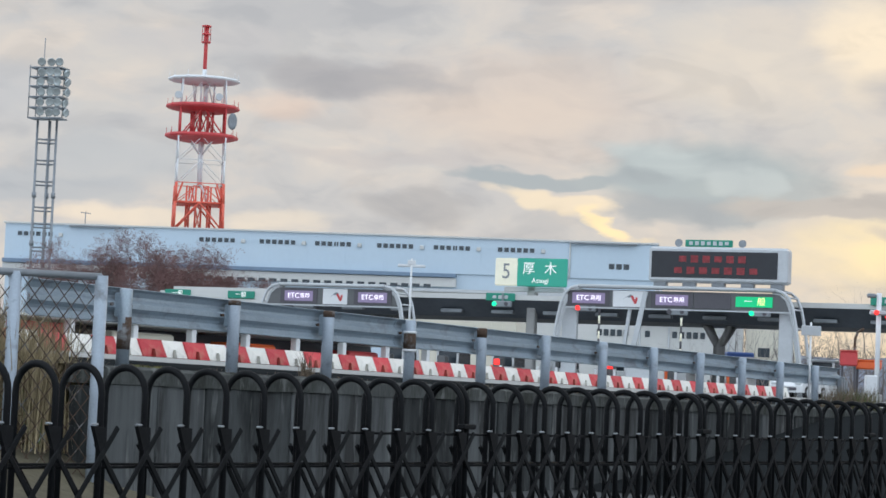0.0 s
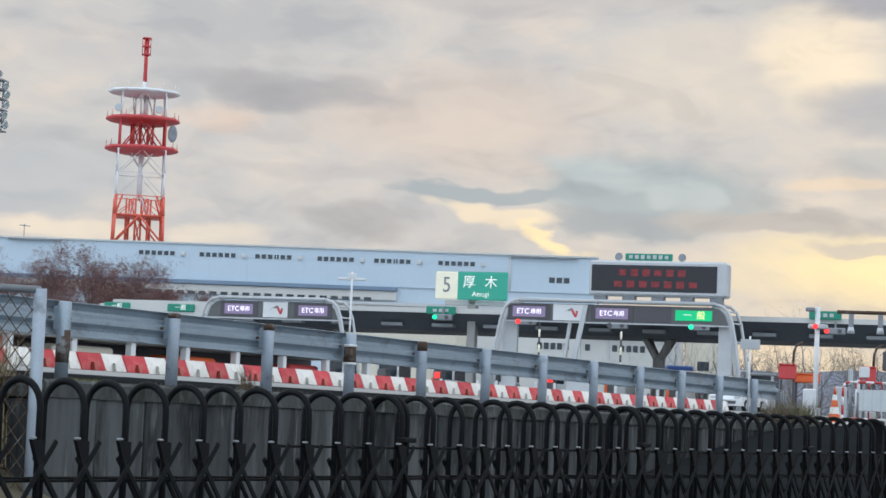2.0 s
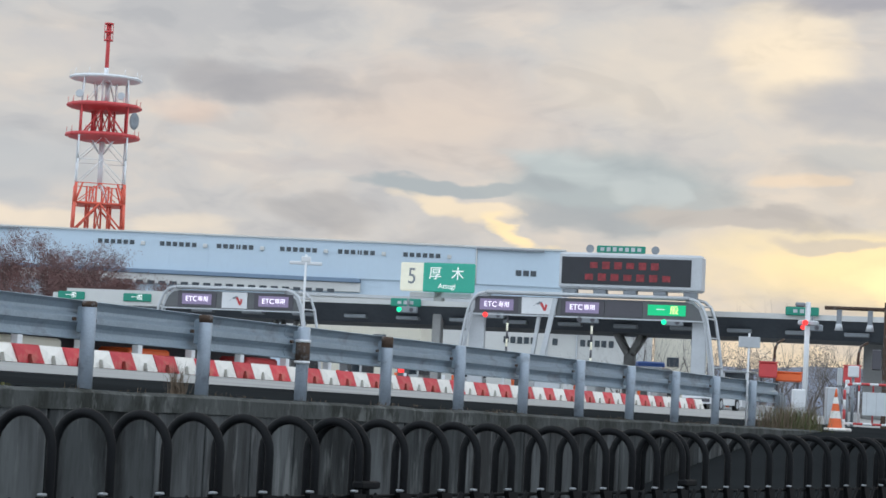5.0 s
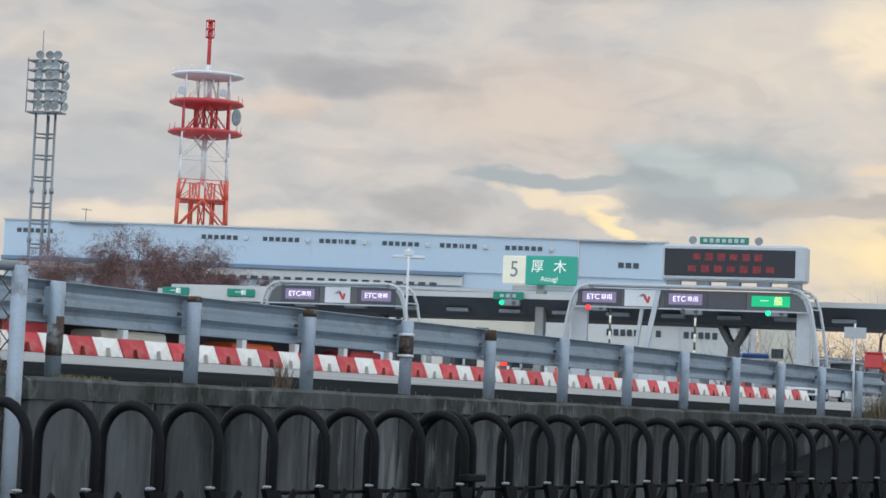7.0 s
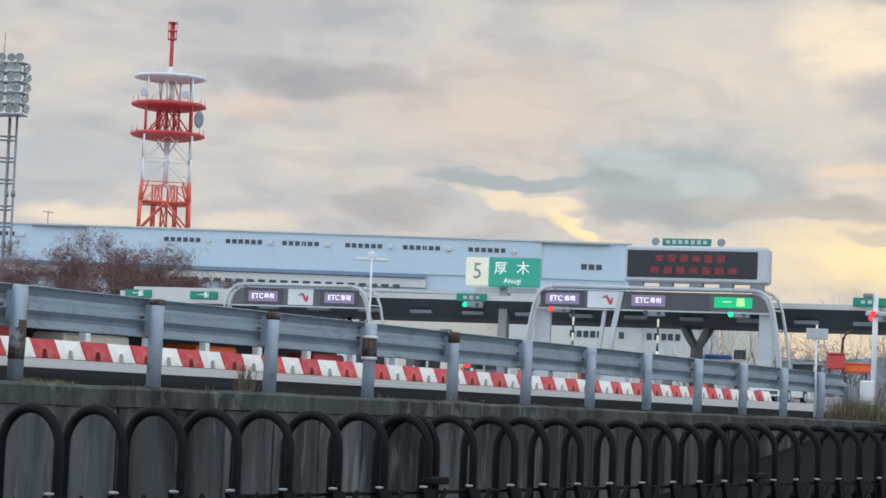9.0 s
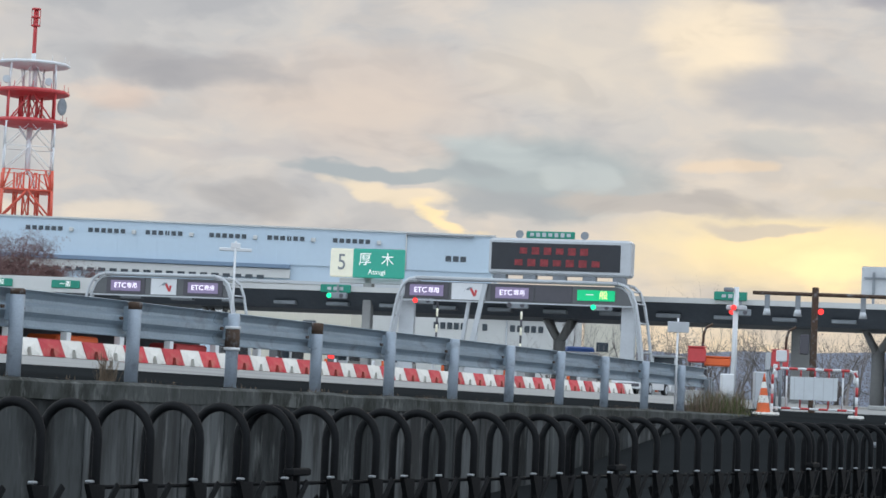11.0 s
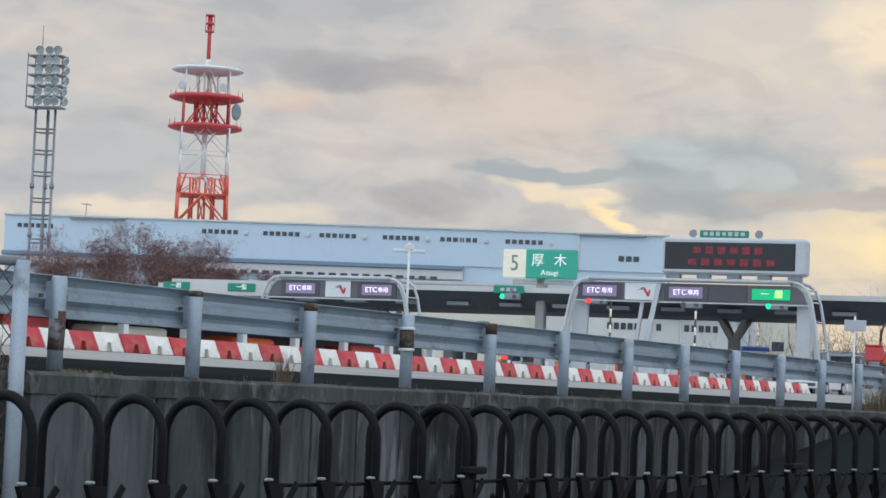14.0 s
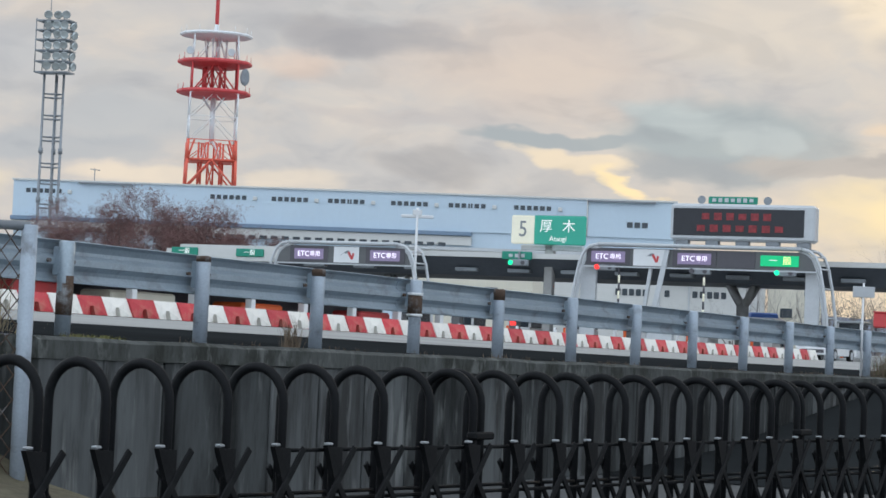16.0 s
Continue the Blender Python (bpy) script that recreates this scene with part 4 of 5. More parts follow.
def etc_gate(x0, x1, top, inset, name_label, panels):
    """A portal of two splayed, round-shouldered legs with a sign header."""
    g = thing("toll_gate", name_label, "toll gate", plaza(0, 0, 0), "toll gates")
    zb = plaza_ground((x0 + x1) / 2, 0) - 0.03
    for side, xc in ((-1, x0), (1, x1)):
        curve = ((0.0, 0.0), (0.42, -0.10), (0.75, -0.38), (1.0, -1.0), (1.2, -2.0), (1.42, -3.5), (1.6, zb - top))
        for y, dx in ((-0.55, 0.0), (-0.35, -0.16), (0.75, 0.22)):
            part("leg", Mesh().tube([(xc + side * (a + dx), y, top + b - (0.12 if dx < 0 else 0)) for a, b in curve], 0.085, 8), "frame_grey", g)
        for a, b in curve[1:]:
            for k, f in ((0, 1.0), (1, 0.5)):
                part("rung", Mesh().tube([(xc + side * (a + 0.02), -0.5, top + b * f - (1 - f) * 0.3), (xc + side * (a + 0.22), 0.72, top + b * f - (1 - f) * 0.3)], 0.05, 6), "frame_grey", g) if f == 1.0 else None
    for y in (-0.55, 0.0):
        part("top_rail", Mesh().tube([(x0, y, top), (x1, y, top)], 0.10, 8), "frame_grey", g)
    part("top_plate", Mesh().box(((x0 + x1) / 2, -0.27, top - 0.02), (x1 - x0, 0.6, 0.06)), "frame_grey", g)
    m = Mesh()
    h0, h1 = top - 0.18, top - 1.12
    xa, xb = x0 - 0.85, x1 + 0.85
    m.rings([[Vector((x, y, z)) for x, z in ((xa + 0.75, h0), (xb - 0.75, h0), (xb - 0.2, h0 - 0.3), (xb + 0.02, h1), (xa - 0.02, h1), (xa + 0.2, h0 - 0.3))] for y in (-0.40, -0.12)], True, False)
    head = part("header", m, "panel", g, "dark grey sign header")
    part("header_edge", Mesh().box(((xa + xb) / 2, -0.3, h1 - 0.05), (xb - xa, 0.34, 0.07)), "frame_grey", head)
    for kind, cx, w in panels:
        zc = (h0 + h1) / 2
        if kind == "etc":
            part("sign_panel", Mesh().box((cx, -0.42, zc), (w + 0.55, 0.05, 0.84), None, 0.01), "panel_dark", head)
            part("lit_panel", Mesh().box((cx, -0.455, zc), (w, 0.04, 0.58), None, 0.01), "violet", head)
            lettering(head, "ETC", 0.40, cx - w * 0.18, -0.485, zc, "lit_white")
            lettering(head, "\u5c02\u7528", 0.31, cx + w * 0.22, -0.485, zc, "lit_white")
        elif kind == "logo":
            part("sign_panel", Mesh().box((cx, -0.43, zc), (w, 0.05, 0.88), None, 0.01), "white_paint", head, "white panel with a grey and red winged mark")
            m = Mesh()
            m.rings([[Vector((cx + x, y, zc + z)) for x, z in ((-0.32, -0.02), (0.05, 0.24), (0.22, 0.22), (0.0, 0.06), (-0.12, 0.10))] for y in (-0.475, -0.455)], True, False)
            part("mark", m, "letter_grey", head)
            m = Mesh()
            m.rings([[Vector((cx + x, y, zc + z)) for x, z in ((0.05, 0.16), (0.2, 0.18), (0.42, -0.24), (0.30, -0.26))] for y in (-0.475, -0.455)], True, False)
            m.rings([[Vector((cx + x, y, zc + z)) for x, z in ((0.36, 0.10), (0.48, 0.08), (0.42, -0.2), (0.34, -0.18))] for y in (-0.475, -0.455)], True, False)
            part("mark", m, "red_paint", head)
        elif kind == "green":
            part("lit_panel", Mesh().box((cx, -0.44, zc), (w, 0.05, 0.56), None, 0.01), "lit_green", head)
            lettering(head, "\u4e00", 0.46, cx - w * 0.16, -0.475, zc, "letter_white")
            lettering(head, "\u822c", 0.46, cx + w * 0.2, -0.475, zc, "lit_yellow")
        elif kind == "blank":
            part("sign_panel", Mesh().box((cx, -0.42, zc), (w, 0.05, 0.84), None, 0.01), "panel_dark", head)
    return g, head, h1


gr, head_r, hz = etc_gate(-5.6, 5.25, 7.43, 1.0, "grey steel toll gate portal with lit ETC and green lane signs",
                          [("etc", -5.05, 1.85), ("logo", -2.75, 1.85), ("etc", -0.38, 1.8), ("blank", 1.85, 2.0), ("green", 4.12, 2.0)])
gl, head_l, hz2 = etc_gate(-23.5, -17.0, 7.13, 1.0, "grey steel toll gate portal with two lit ETC signs",
                           [("etc", -22.3, 1.75), ("logo", -20.05, 1.5), ("etc", -17.75, 1.75)])
m = Mesh()
m.rings([[Vector((x, y, z)) for x, z in ((-1.95, 7.2), (-1.7, 7.2), (-2.45, 3.2), (-2.75, 3.2))] for y in (-0.58, -0.44)], True, False)
m.rings([[Vector((x, y, z)) for x, z in ((-2.72, 7.2), (-2.55, 7.2), (-3.05, 3.2), (-3.25, 3.2))] for y in (-0.3, -0.1)], True, False)
part("mid_leg", m, "frame_grey", gr)
part("leg_foot", Mesh().box((-2.1, -0.3, (PG + 3.25) / 2), (1.4, 0.6, 3.3 - PG), None, 0.1), "frame_grey", gr)
part("inner_post", Mesh().box((5.75, 0.3, (PG + 6.3) / 2), (0.75, 0.3, 6.3 - PG), None, 0.05), "frame_grey", gr)
part("inner_post", Mesh().box((-6.3, 0.4, (PG + 6.3) / 2), (0.85, 0.3, 6.3 - PG), None, 0.05), "frame_grey", gr)


def signal(x, y, z, mat, parent_label, top=6.2):
    s = thing("lane_signal", parent_label, "signal", plaza(x, y, z), "lane signals")
    part("housing", Mesh().box((0.25, 0, 0), (1.1, 0.25, 0.36), None, 0.05), "grey_steel", s)
    part("lens", Mesh().tube([(-0.2, -0.12, 0), (-0.2, -0.2, 0)], 0.135, 14), mat, s)
    part("lens", Mesh().tube([(0.5, -0.12, 0), (0.5, -0.15, 0)], 0.12, 12), "panel_dark", s)
    part("hanger", Mesh().box((0.25, 0.0, 0.35), (0.1, 0.1, 0.5)), "grey_steel", s)


signal(-5.45, -0.3, 6.22, "lamp_red", "lane signal with a red lamp lit")
signal(4.2, -0.3, 6.18, "lamp_green", "lane signal with a green lamp lit")
signal(-0.3, -0.3, 6.15, "panel_dark", "dark lane signal under the header")
signal(-11.25, 2.6, 6.45, "lamp_green", "lane signal with a green lamp lit under the canopy")
signal(11.0, 2.6, 6.3, "lamp_red", "lane signal with a red lamp lit under the canopy")
for x in (-4.45, 0.15):
    h = thing("height_bar", "hanging yellow and black clearance bar", "bar", plaza(x, -0.3, 0))
    for k in range(6):
        # the pale bands take the number panel's faint added glow
        part("band", Mesh().tube([(0, 0, 6.25 - 0.42 * k), (0, 0, 5.83 - 0.42 * k)], 0.06, 6), "lit_yellow" if k % 2 == 5 else ("sign_white" if k % 2 else "panel_dark"), h)

# message board on the gate
led = thing("message_board", "black LED message board in a pale grey case, red characters", "sign", plaza(2.1, -0.35, 0))
part("case", Mesh().box((0, 0.35, 8.72), (7.6, 1.1, 1.92), None, 0.12), "frame_grey", led)
part("face", Mesh().box((-0.2, -0.215, 8.72), (6.9, 0.05, 1.42), None, 0.02), "led_face", led)
for x in (-3.2, -1.6, 0, 1.6, 3.2):
    part("foot", Mesh().box((x, 0.2, 7.6), (0.7, 0.5, 0.40), None, 0.05), "grey_steel", led)
glyph_bars(led, -0.3, -0.25, 9.02, 3.9, 0.42, 6, "led_red")
glyph_bars(led, -0.1, -0.25, 8.40, 4.8, 0.42, 7, "led_red")
part("name_plate", Mesh().box((-0.6, 0.2, 9.90), (2.6, 0.12, 0.38), None, 0.03), "green_dim", led, "small green plate with faint lettering")
glyph_bars(led, -0.6, 0.12, 9.90, 2.3, 0.24, 7, "frame_grey")
for x in (-2.25, 1.25):
    part("horn", Mesh().tube([(x, 0.1, 9.90), (x, 0.4, 9.88)], [0.22, 0.12], 12), "grey_steel", led)

# place sign on its own column
sg = thing("place_sign", "green place-name sign with a pale number panel on a column", "sign", plaza(-9.64, 4.0, -0.25))
# board, number panel and letters shine faintly by their own emission
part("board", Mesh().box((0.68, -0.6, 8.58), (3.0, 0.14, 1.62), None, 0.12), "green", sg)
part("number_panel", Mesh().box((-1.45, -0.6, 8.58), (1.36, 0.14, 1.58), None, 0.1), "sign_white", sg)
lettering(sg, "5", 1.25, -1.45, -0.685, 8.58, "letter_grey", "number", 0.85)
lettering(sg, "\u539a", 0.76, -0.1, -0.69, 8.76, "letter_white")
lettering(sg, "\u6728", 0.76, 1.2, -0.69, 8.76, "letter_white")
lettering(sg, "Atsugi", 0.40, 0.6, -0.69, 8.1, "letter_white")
part("column", Mesh().box((-0.05, 0.1, (plaza_ground(-8.3, 4) + 8.0) / 2), (0.5, 0.6, 8.0 - plaza_ground(-8.3, 4) - 0.1), None, 0.08), "concrete", sg)
part("cross_arm", Mesh().box((0.1, 0.0, 7.62), (3.6, 0.4, 0.3), None, 0.05), "frame_grey", sg)
for x, w in ((-11.2, 1.75), (-27.42, 1.75), (-31.6, 1.7), (10.66, 1.75)):
    gs = thing("lane_sign", "small green lane sign on the canopy's edge", "sign", plaza(x, 2.8, 0), "small green lane signs")
    z = 6.85 if x > -20 else 6.58
    if x > 0:
        z = 7.15
    part("board", Mesh().box((0, 0, z), (w, 0.1, 0.46), None, 0.04), "green_dim", gs)
    if x < -20:
        lettering(gs, "\u4e00\u822c", 0.36, 0, -0.06, z, "letter_white")
    else:
        glyph_bars(gs, 0, -0.06, z, w * 0.6, 0.22, 3, "frame_grey")

part("fascia", Mesh().box((-28.6, 2.9, 6.42), (8.4, 0.1, 0.62)), "cladding_white", can)
# sign backs over the canopy
bk = thing("large_sign", "grey back of a large sign above the canopy", "sign", plaza(19.3, 6.0, 0))
part("board", Mesh().box((0, 0, 8.35), (4.3, 0.12, 1.55), None, 0.05), "frame_grey", bk)
for x in (-1.5, -0.5, 0.5, 1.5):
    part("strut", Mesh().box((x, -0.12, 7.9), (0.14, 0.14, 1.82)), "grey_steel", bk)
part("rail", Mesh().box((0, -0.14, 8.5), (4.0, 0.1, 0.1)), "grey_steel", bk)
part("walkway", Mesh().box((0.6, -0.2, 7.05), (4.2, 0.5, 0.14)), "grey_steel", bk)
bk2 = thing("small_sign", "brown back of a sign above the canopy", "sign", plaza(24.6, 6.0, 0))
part("board", Mesh().box((0, 0, 7.85), (1.4, 0.15, 1.3), None, 0.05), "rust", bk2)
for x in (-0.6, 0.6):
    part("strut", Mesh().box((x, 0.1, 7.2), (0.14, 0.1, 1.0)), "grey_steel", bk2)

# ---------------------------------------------------------------- things on the plaza's near side
wp = thing("camera_pole", "white steel pole with a small camera and a control cabinet", "pole", pose(12.3, 58.7, 0))
zg = road_z(Vector((12.3, 58.7, 0)).dot(U), Vector((12.3, 58.7, 0)).dot(NV))
part("pole", Mesh().tube([(0, 0, zg - 0.02), (0, 0, 4.5)], 0.07, 10), "white_paint", wp)
part("cabinet", Mesh().box((-0.2, -0.2, zg + 0.45), (0.32, 0.3, 0.9), None, 0.03), "white_paint", wp)
part("cabinet", Mesh().box((0.75, 0.2, zg + 0.5), (0.3, 0.3, 1.0), None, 0.03), "frame_grey", wp)
part("camera_head", Mesh().box((-0.22, -0.06, 4.42), (0.26, 0.12, 0.12), None, 0.03), "grey_steel", wp)
part("lamp_arm", Mesh().box((0, -0.1, 3.95), (0.55, 0.1, 0.14), None, 0.03), "frame_grey", wp)
part("lens", Mesh().tube([(-0.1, -0.14, 3.95), (-0.1, -0.24, 3.95)], 0.07, 12), "lamp_red", wp)

bp = thing("signal_gantry", "dark brown signal gantry with hanging lamps and a red light", "gantry", pose(16.7, 68.0, 0, 0, 0, -12))
zg = road_z(Vector((16.7, 68, 0)).dot(U), Vector((16.7, 68, 0)).dot(NV))
part("column", Mesh().box((0, 0, (zg + 5.1) / 2), (0.2, 0.2, 5.12 - zg), None, 0.02), "rust", bp)
part("arm", Mesh().tube([(-1.9, 0, 4.88), (3.7, 0, 4.9)], 0.06, 8), "rust", bp)
for x in (-1.45, -0.52, 1.45):
    s = part("hanger", Mesh().box((x, 0, 4.62), (0.16, 0.06, 0.5), None, 0.02), "grey_steel", bp)
    part("lamp_head", Mesh().tube([(x, -0.05, 4.40), (x, -0.05, 4.2)], [0.09, 0.13], 10), "frame_grey", s)
part("lens", Mesh().tube([(0.18, -0.14, 4.36), (0.18, -0.24, 4.36)], 0.09, 12), "lamp_red", bp)
part("signal_box", Mesh().box((-0.28, -0.02, 3.35), (0.28, 0.2, 0.62), None, 0.03), "panel_dark", bp)


def barricade(x0, y0, x1, y1):
    a, b = Vector((x0, y0, 0)), Vector((x1, y1, 0))
    d = (b - a).normalized()
    nrm = Vector((d.y, -d.x, 0))
    z = road_z(a.dot(U), a.dot(NV)) - 0.004
    m4 = Matrix((d, -nrm, (0, 0, 1))).transposed().to_4x4()
    m4.translation = Vector((a.x, a.y, z))
    w = (b - a).length
    t = thing("pipe_barricade", "red and white pipe barricade with a pale banner", "barricade", m4, "pipe barricades")
    hh = 0.92
    def band(pts, r=0.026, step=0.17):
        out = []
        for p, q in zip(pts, pts[1:]):
            p, q = Vector(p), Vector(q)
            k = max(1, round((q - p).length / step))
            out += [(p.lerp(q, i / k), p.lerp(q, (i + 1) / k)) for i in range(k)]
        for i, (p, q) in enumerate(out):
            part("pipe", Mesh().tube([p, q], r, 8), "white_paint" if i % 2 == 0 else "red_paint", t)
    band([(0, 0, 0.05), (0, 0, hh - 0.12), (0.05, 0, hh - 0.03), (0.14, 0, hh), (w - 0.14, 0, hh), (w - 0.05, 0, hh - 0.03), (w, 0, hh - 0.12), (w, 0, 0.05)])
    band([(0, 0, 0.16), (w, 0, 0.16)], 0.022)
    for k in range(1, 6):
        x = w * k / 6
        part("bar", Mesh().tube([(x, 0, 0.16), (x, 0, 0.78), ], 0.016, 6), "white_paint" if k % 2 else "red_paint", t)
        part("bar", Mesh().tube([(x, 0, 0.78), (x, 0, hh), ], 0.016, 6), "red_paint", t)
    part("banner", Mesh().box((w * 0.49, -0.03, 0.55), (w * 0.56, 0.012, 0.44), None, 0.003), "banner", t)
    for k in range(5):
        part("seam", Mesh().box((w * (0.26 + 0.115 * k), -0.038, 0.55), (0.012, 0.004, 0.44)), "frame_grey", t)
    for x in (0.0, w):
        part("foot", Mesh().box((x, 0, 0.035), (0.30, 0.34, 0.07), None, 0.02), "white_plastic", t)
    return t


barricade(9.76, 42.9, 11.32, 42.55)
barricade(12.2, 42.3, 13.75, 41.85)
barricade(14.5, 41.6, 16.05, 41.2)


def cone(x, y, lean=0):
    z = road_z(Vector((x, y, 0)).dot(U), Vector((x, y, 0)).dot(NV)) - 0.004
    t = thing("traffic_cone", "orange traffic cone with white bands on the asphalt", "cone", pose(x, y, z), "traffic cones")
    part("base", Mesh().box((0, 0, 0.03), (0.36, 0.36, 0.06), None, 0.02), "white_plastic", t)
    r = lambda h: 0.15 * (1 - h / 0.86)
    prev = 0.06
    for k, h in enumerate((0.24, 0.38, 0.52, 0.64, 0.80)):
        part("sleeve", Mesh().tube([(0, 0, prev), (0, 0, h)], [r(prev), r(h)], 12, k == 4), "orange_cone" if k % 2 == 0 else "white_plastic", t)
        prev = h


cone(9.55, 42.7), cone(12.0, 42.1)

for x, y, w, h, base, mt, lab in ((15.9, 82.5, 0.66, 0.55, 1.42, "red_paint", "red toll machine box on a dark stand"), (18.85, 81.8, 0.62, 0.62, 1.45, "red_paint", "red toll machine box on a dark stand"),
                                  (16.65, 82.6, 1.05, 0.32, 1.34, "orange_cone", "orange lane barrier machine on a grey stand")):
    p = Vector((x, y, 0))
    z = road_z(p.dot(U), p.dot(NV))
    t = thing("lane_machine", lab, "machine", pose(x, y, z, 0, 0, -12), "toll lane machines")
    part("plinth", Mesh().box((0, 0, 0.2), (w * 1.1, 0.7, 0.4), None, 0.04), "concrete", t)
    for dx in (-0.36, 0.36):
        part("stand", Mesh().box((dx * w, 0, (base + 0.4) / 2), (0.09, 0.3, base - 0.38), None, 0.02), "panel_dark", t)
    part("box", Mesh().box((0, 0, base + h / 2), (w, 0.6, h), None, 0.05), mt, t)
    part("lid", Mesh().box((0, 0, base + h + 0.02), (w * 1.06, 0.66, 0.05), None, 0.015), mt, t)
    if mt == "red_paint":
        part("arm", Mesh().tube([(0.2, 0, base + h), (0.22, 0, base + h + 0.5), (0.3, 0, base + h + 0.75), (0.55, 0, base + h + 0.9)], 0.05, 6), "rust", t)

for x, y, h, hw, hh, mt, lab in ((15.25, 66.0, 1.55, 0.30, 0.34, "white_paint", "white meter box on a slim post"), (14.4, 64.0, 1.25, 0.12, 0.5, "frame_grey", "grey guide post with a cap"),
                                 (14.85, 65.0, 1.05, 0.10, 0.4, "white_paint", "white guide post with a cap"), (20.0, 70.0, 1.5, 0.26, 0.40, "frame_grey", "grey meter box on a slim post"), (18.3, 69.0, 1.1, 0.1, 0.4, "white_paint", "white guide post with a cap")):
    z = road_z(Vector((x, y, 0)).dot(U), Vector((x, y, 0)).dot(NV))
    t = thing("island_post", lab, "post", pose(x, y, z), "posts on the toll islands")
    part("post", Mesh().tube([(0, 0, 0), (0, 0, h)], 0.045, 8), "grey_steel", t)
    part("head", Mesh().box((0, -0.02, h + hh / 2 - 0.1), (hw, 0.16, hh), None, 0.02), mt, t)

bt = thing("parked_truck", "blue truck parked behind the toll gate", "truck", pose(18.6, 134.5, plaza_ground(2, 9)))
part("box_body", Mesh().box((0, 0, 1.8), (1.6, 4.0, 1.9), None, 0.08), "blue_sheet", bt)
part("cab", Mesh().box((0, -2.7, 1.2), (1.6, 1.3, 1.5), None, 0.2), "blue_sheet", bt)
for x in (-0.8, 0.8):
    for y in (-2.8, 1.4):
        part("wheel", Mesh().tube([(x - 0.12, y, 0.42), (x + 0.12, y, 0.42)], 0.42, 14), "tyre", bt)

# low vehicle shed and stacked things beyond the barriers
sh = thing("vehicle_shed", "long low open shed with white posts and a dark interior", "shed", road_pose(58, 47, 0))
# charcoal wall: the shade inside the open shed is put into its colour
part("back_wall", Mesh().box((0, 3.2, 0.75), (64, 0.2, 1.5)), "panel_dark", sh)
part("roof", Mesh().box((0, 1.6, 1.55), (64, 4.6, 0.12), None, 0.05), "cladding_white", sh)
for k in range(17):
    part("post", Mesh().box((-31.5 + k * 3.9, -0.4, 0.75), (0.3, 0.3, 1.52), None, 0.03), "white_paint", sh)
for k, (x, w, h, mt, nm, lab) in enumerate(((-22, 3.4, 1.5, "red_paint", "crate", "red machine crate in the shed"), (-9, 2.2, 1.2, "panel", "crate", "grey crate in the shed"),
                                            (3, 3.0, 1.4, "red_paint", "crate", "red machine crate in the shed"), (9, 4.0, 1.3, "cream", "crate", "tan crate in the shed"), (17, 3.0, 1.2, "orange_cone", "crate", "orange crate in the shed"), (26, 2.6, 1.2, "red_paint", "crate", "red machine crate in the shed"))):
    ob = part(nm, Mesh().box((0, 0, h / 2), (w, 1.4, h), None, 0.08), mt, at=road_pose(58 + x, 47.8, 0))
    tagged(ob, lab, "crate", "crates in the shed")


# ---------------------------------------------------------------- car waiting at the plaza
def car(at, label, paint):
    c = thing("car", label, "car", at)
    prof = [(-2.15, 0.30), (-2.2, 0.62), (-2.05, 0.86), (-1.2, 0.98), (-0.45, 1.42), (0.9, 1.47), (1.75, 1.08), (2.1, 0.98), (2.15, 0.45), (2.1, 0.28)]
    rings = []
    for y, k, dz in ((-0.84, 0.97, 0), (-0.86, 1.0, 0), (0.86, 1.0, 0), (0.84, 0.97, 0)):
        rings.append([Vector((x * k, y * (1 if z < 1.0 else 0.82), z)) for x, z in prof])
    part("body", Mesh().rings(rings, True, False), paint, c)
    part("windscreen", Mesh().rings([[Vector((x, y, z)) for x, z in ((-1.12, 1.0), (-0.5, 1.40), (-0.46, 1.41), (-1.05, 1.0))] for y in (-0.62, 0.62)], True, False), "dark_glass", c, at=pose(-0.03, 0, 0.012))
    for y in (-0.80, 0.80):
        part("side_window", Mesh().rings([[Vector((x, y + e, z)) for x, z in ((-0.85, 1.02), (-0.40, 1.35), (0.85, 1.38), (1.45, 1.06))] for e in (-0.05, 0.05)], True, False), "dark_glass", c)
    for x in (-1.35, 1.3):
        for y in (-0.78, 0.78):
            w = part("wheel", Mesh().tube([(x, y - 0.1, 0.31), (x, y + 0.1, 0.31)], 0.31, 18), "tyre", c)
            part("rim", Mesh().tube([(x, y - 0.108, 0.31), (x, y + 0.108, 0.31)], 0.2, 12), "frame_grey", w)
    for y in (-0.62, 0.62):
        part("headlight", Mesh().box((-2.12, y, 0.72), (0.16, 0.34, 0.16), None, 0.04), "frame_grey", c)
    part("grille", Mesh().box((-2.19, 0, 0.48), (0.06, 1.1, 0.16), None, 0.02), "panel_dark", c)
    part("number_plate", Mesh().box((-2.22, 0, 0.42), (0.02, 0.33, 0.16)), "frame_grey", c)
    return c


car(road_pose(108.0, 34.9, 0.0), "white saloon car on the far lane of the ramp", "car_white")

# ---------------------------------------------------------------- chain-link fence beside the wall
cf = thing("chain_link_fence", "rusty chain-link fence on blue-grey steel posts", "fence")
F2, F1, F0, FX = Vector((-3.12, 16.72, 0)), Vector((-3.86, 16.45, 0)), Vector((-5.7, 15.75, 0)), Vector((-7.6, 15.0, 0))
TOPZ = 2.25
for p, r in ((F2, 0.060), (F1, 0.058), (F0, 0.047), (FX, 0.047)):
    part("post", Mesh().tube([p, p + Vector((0, 0, TOPZ - 0.1))], r, 12), "post", cf)
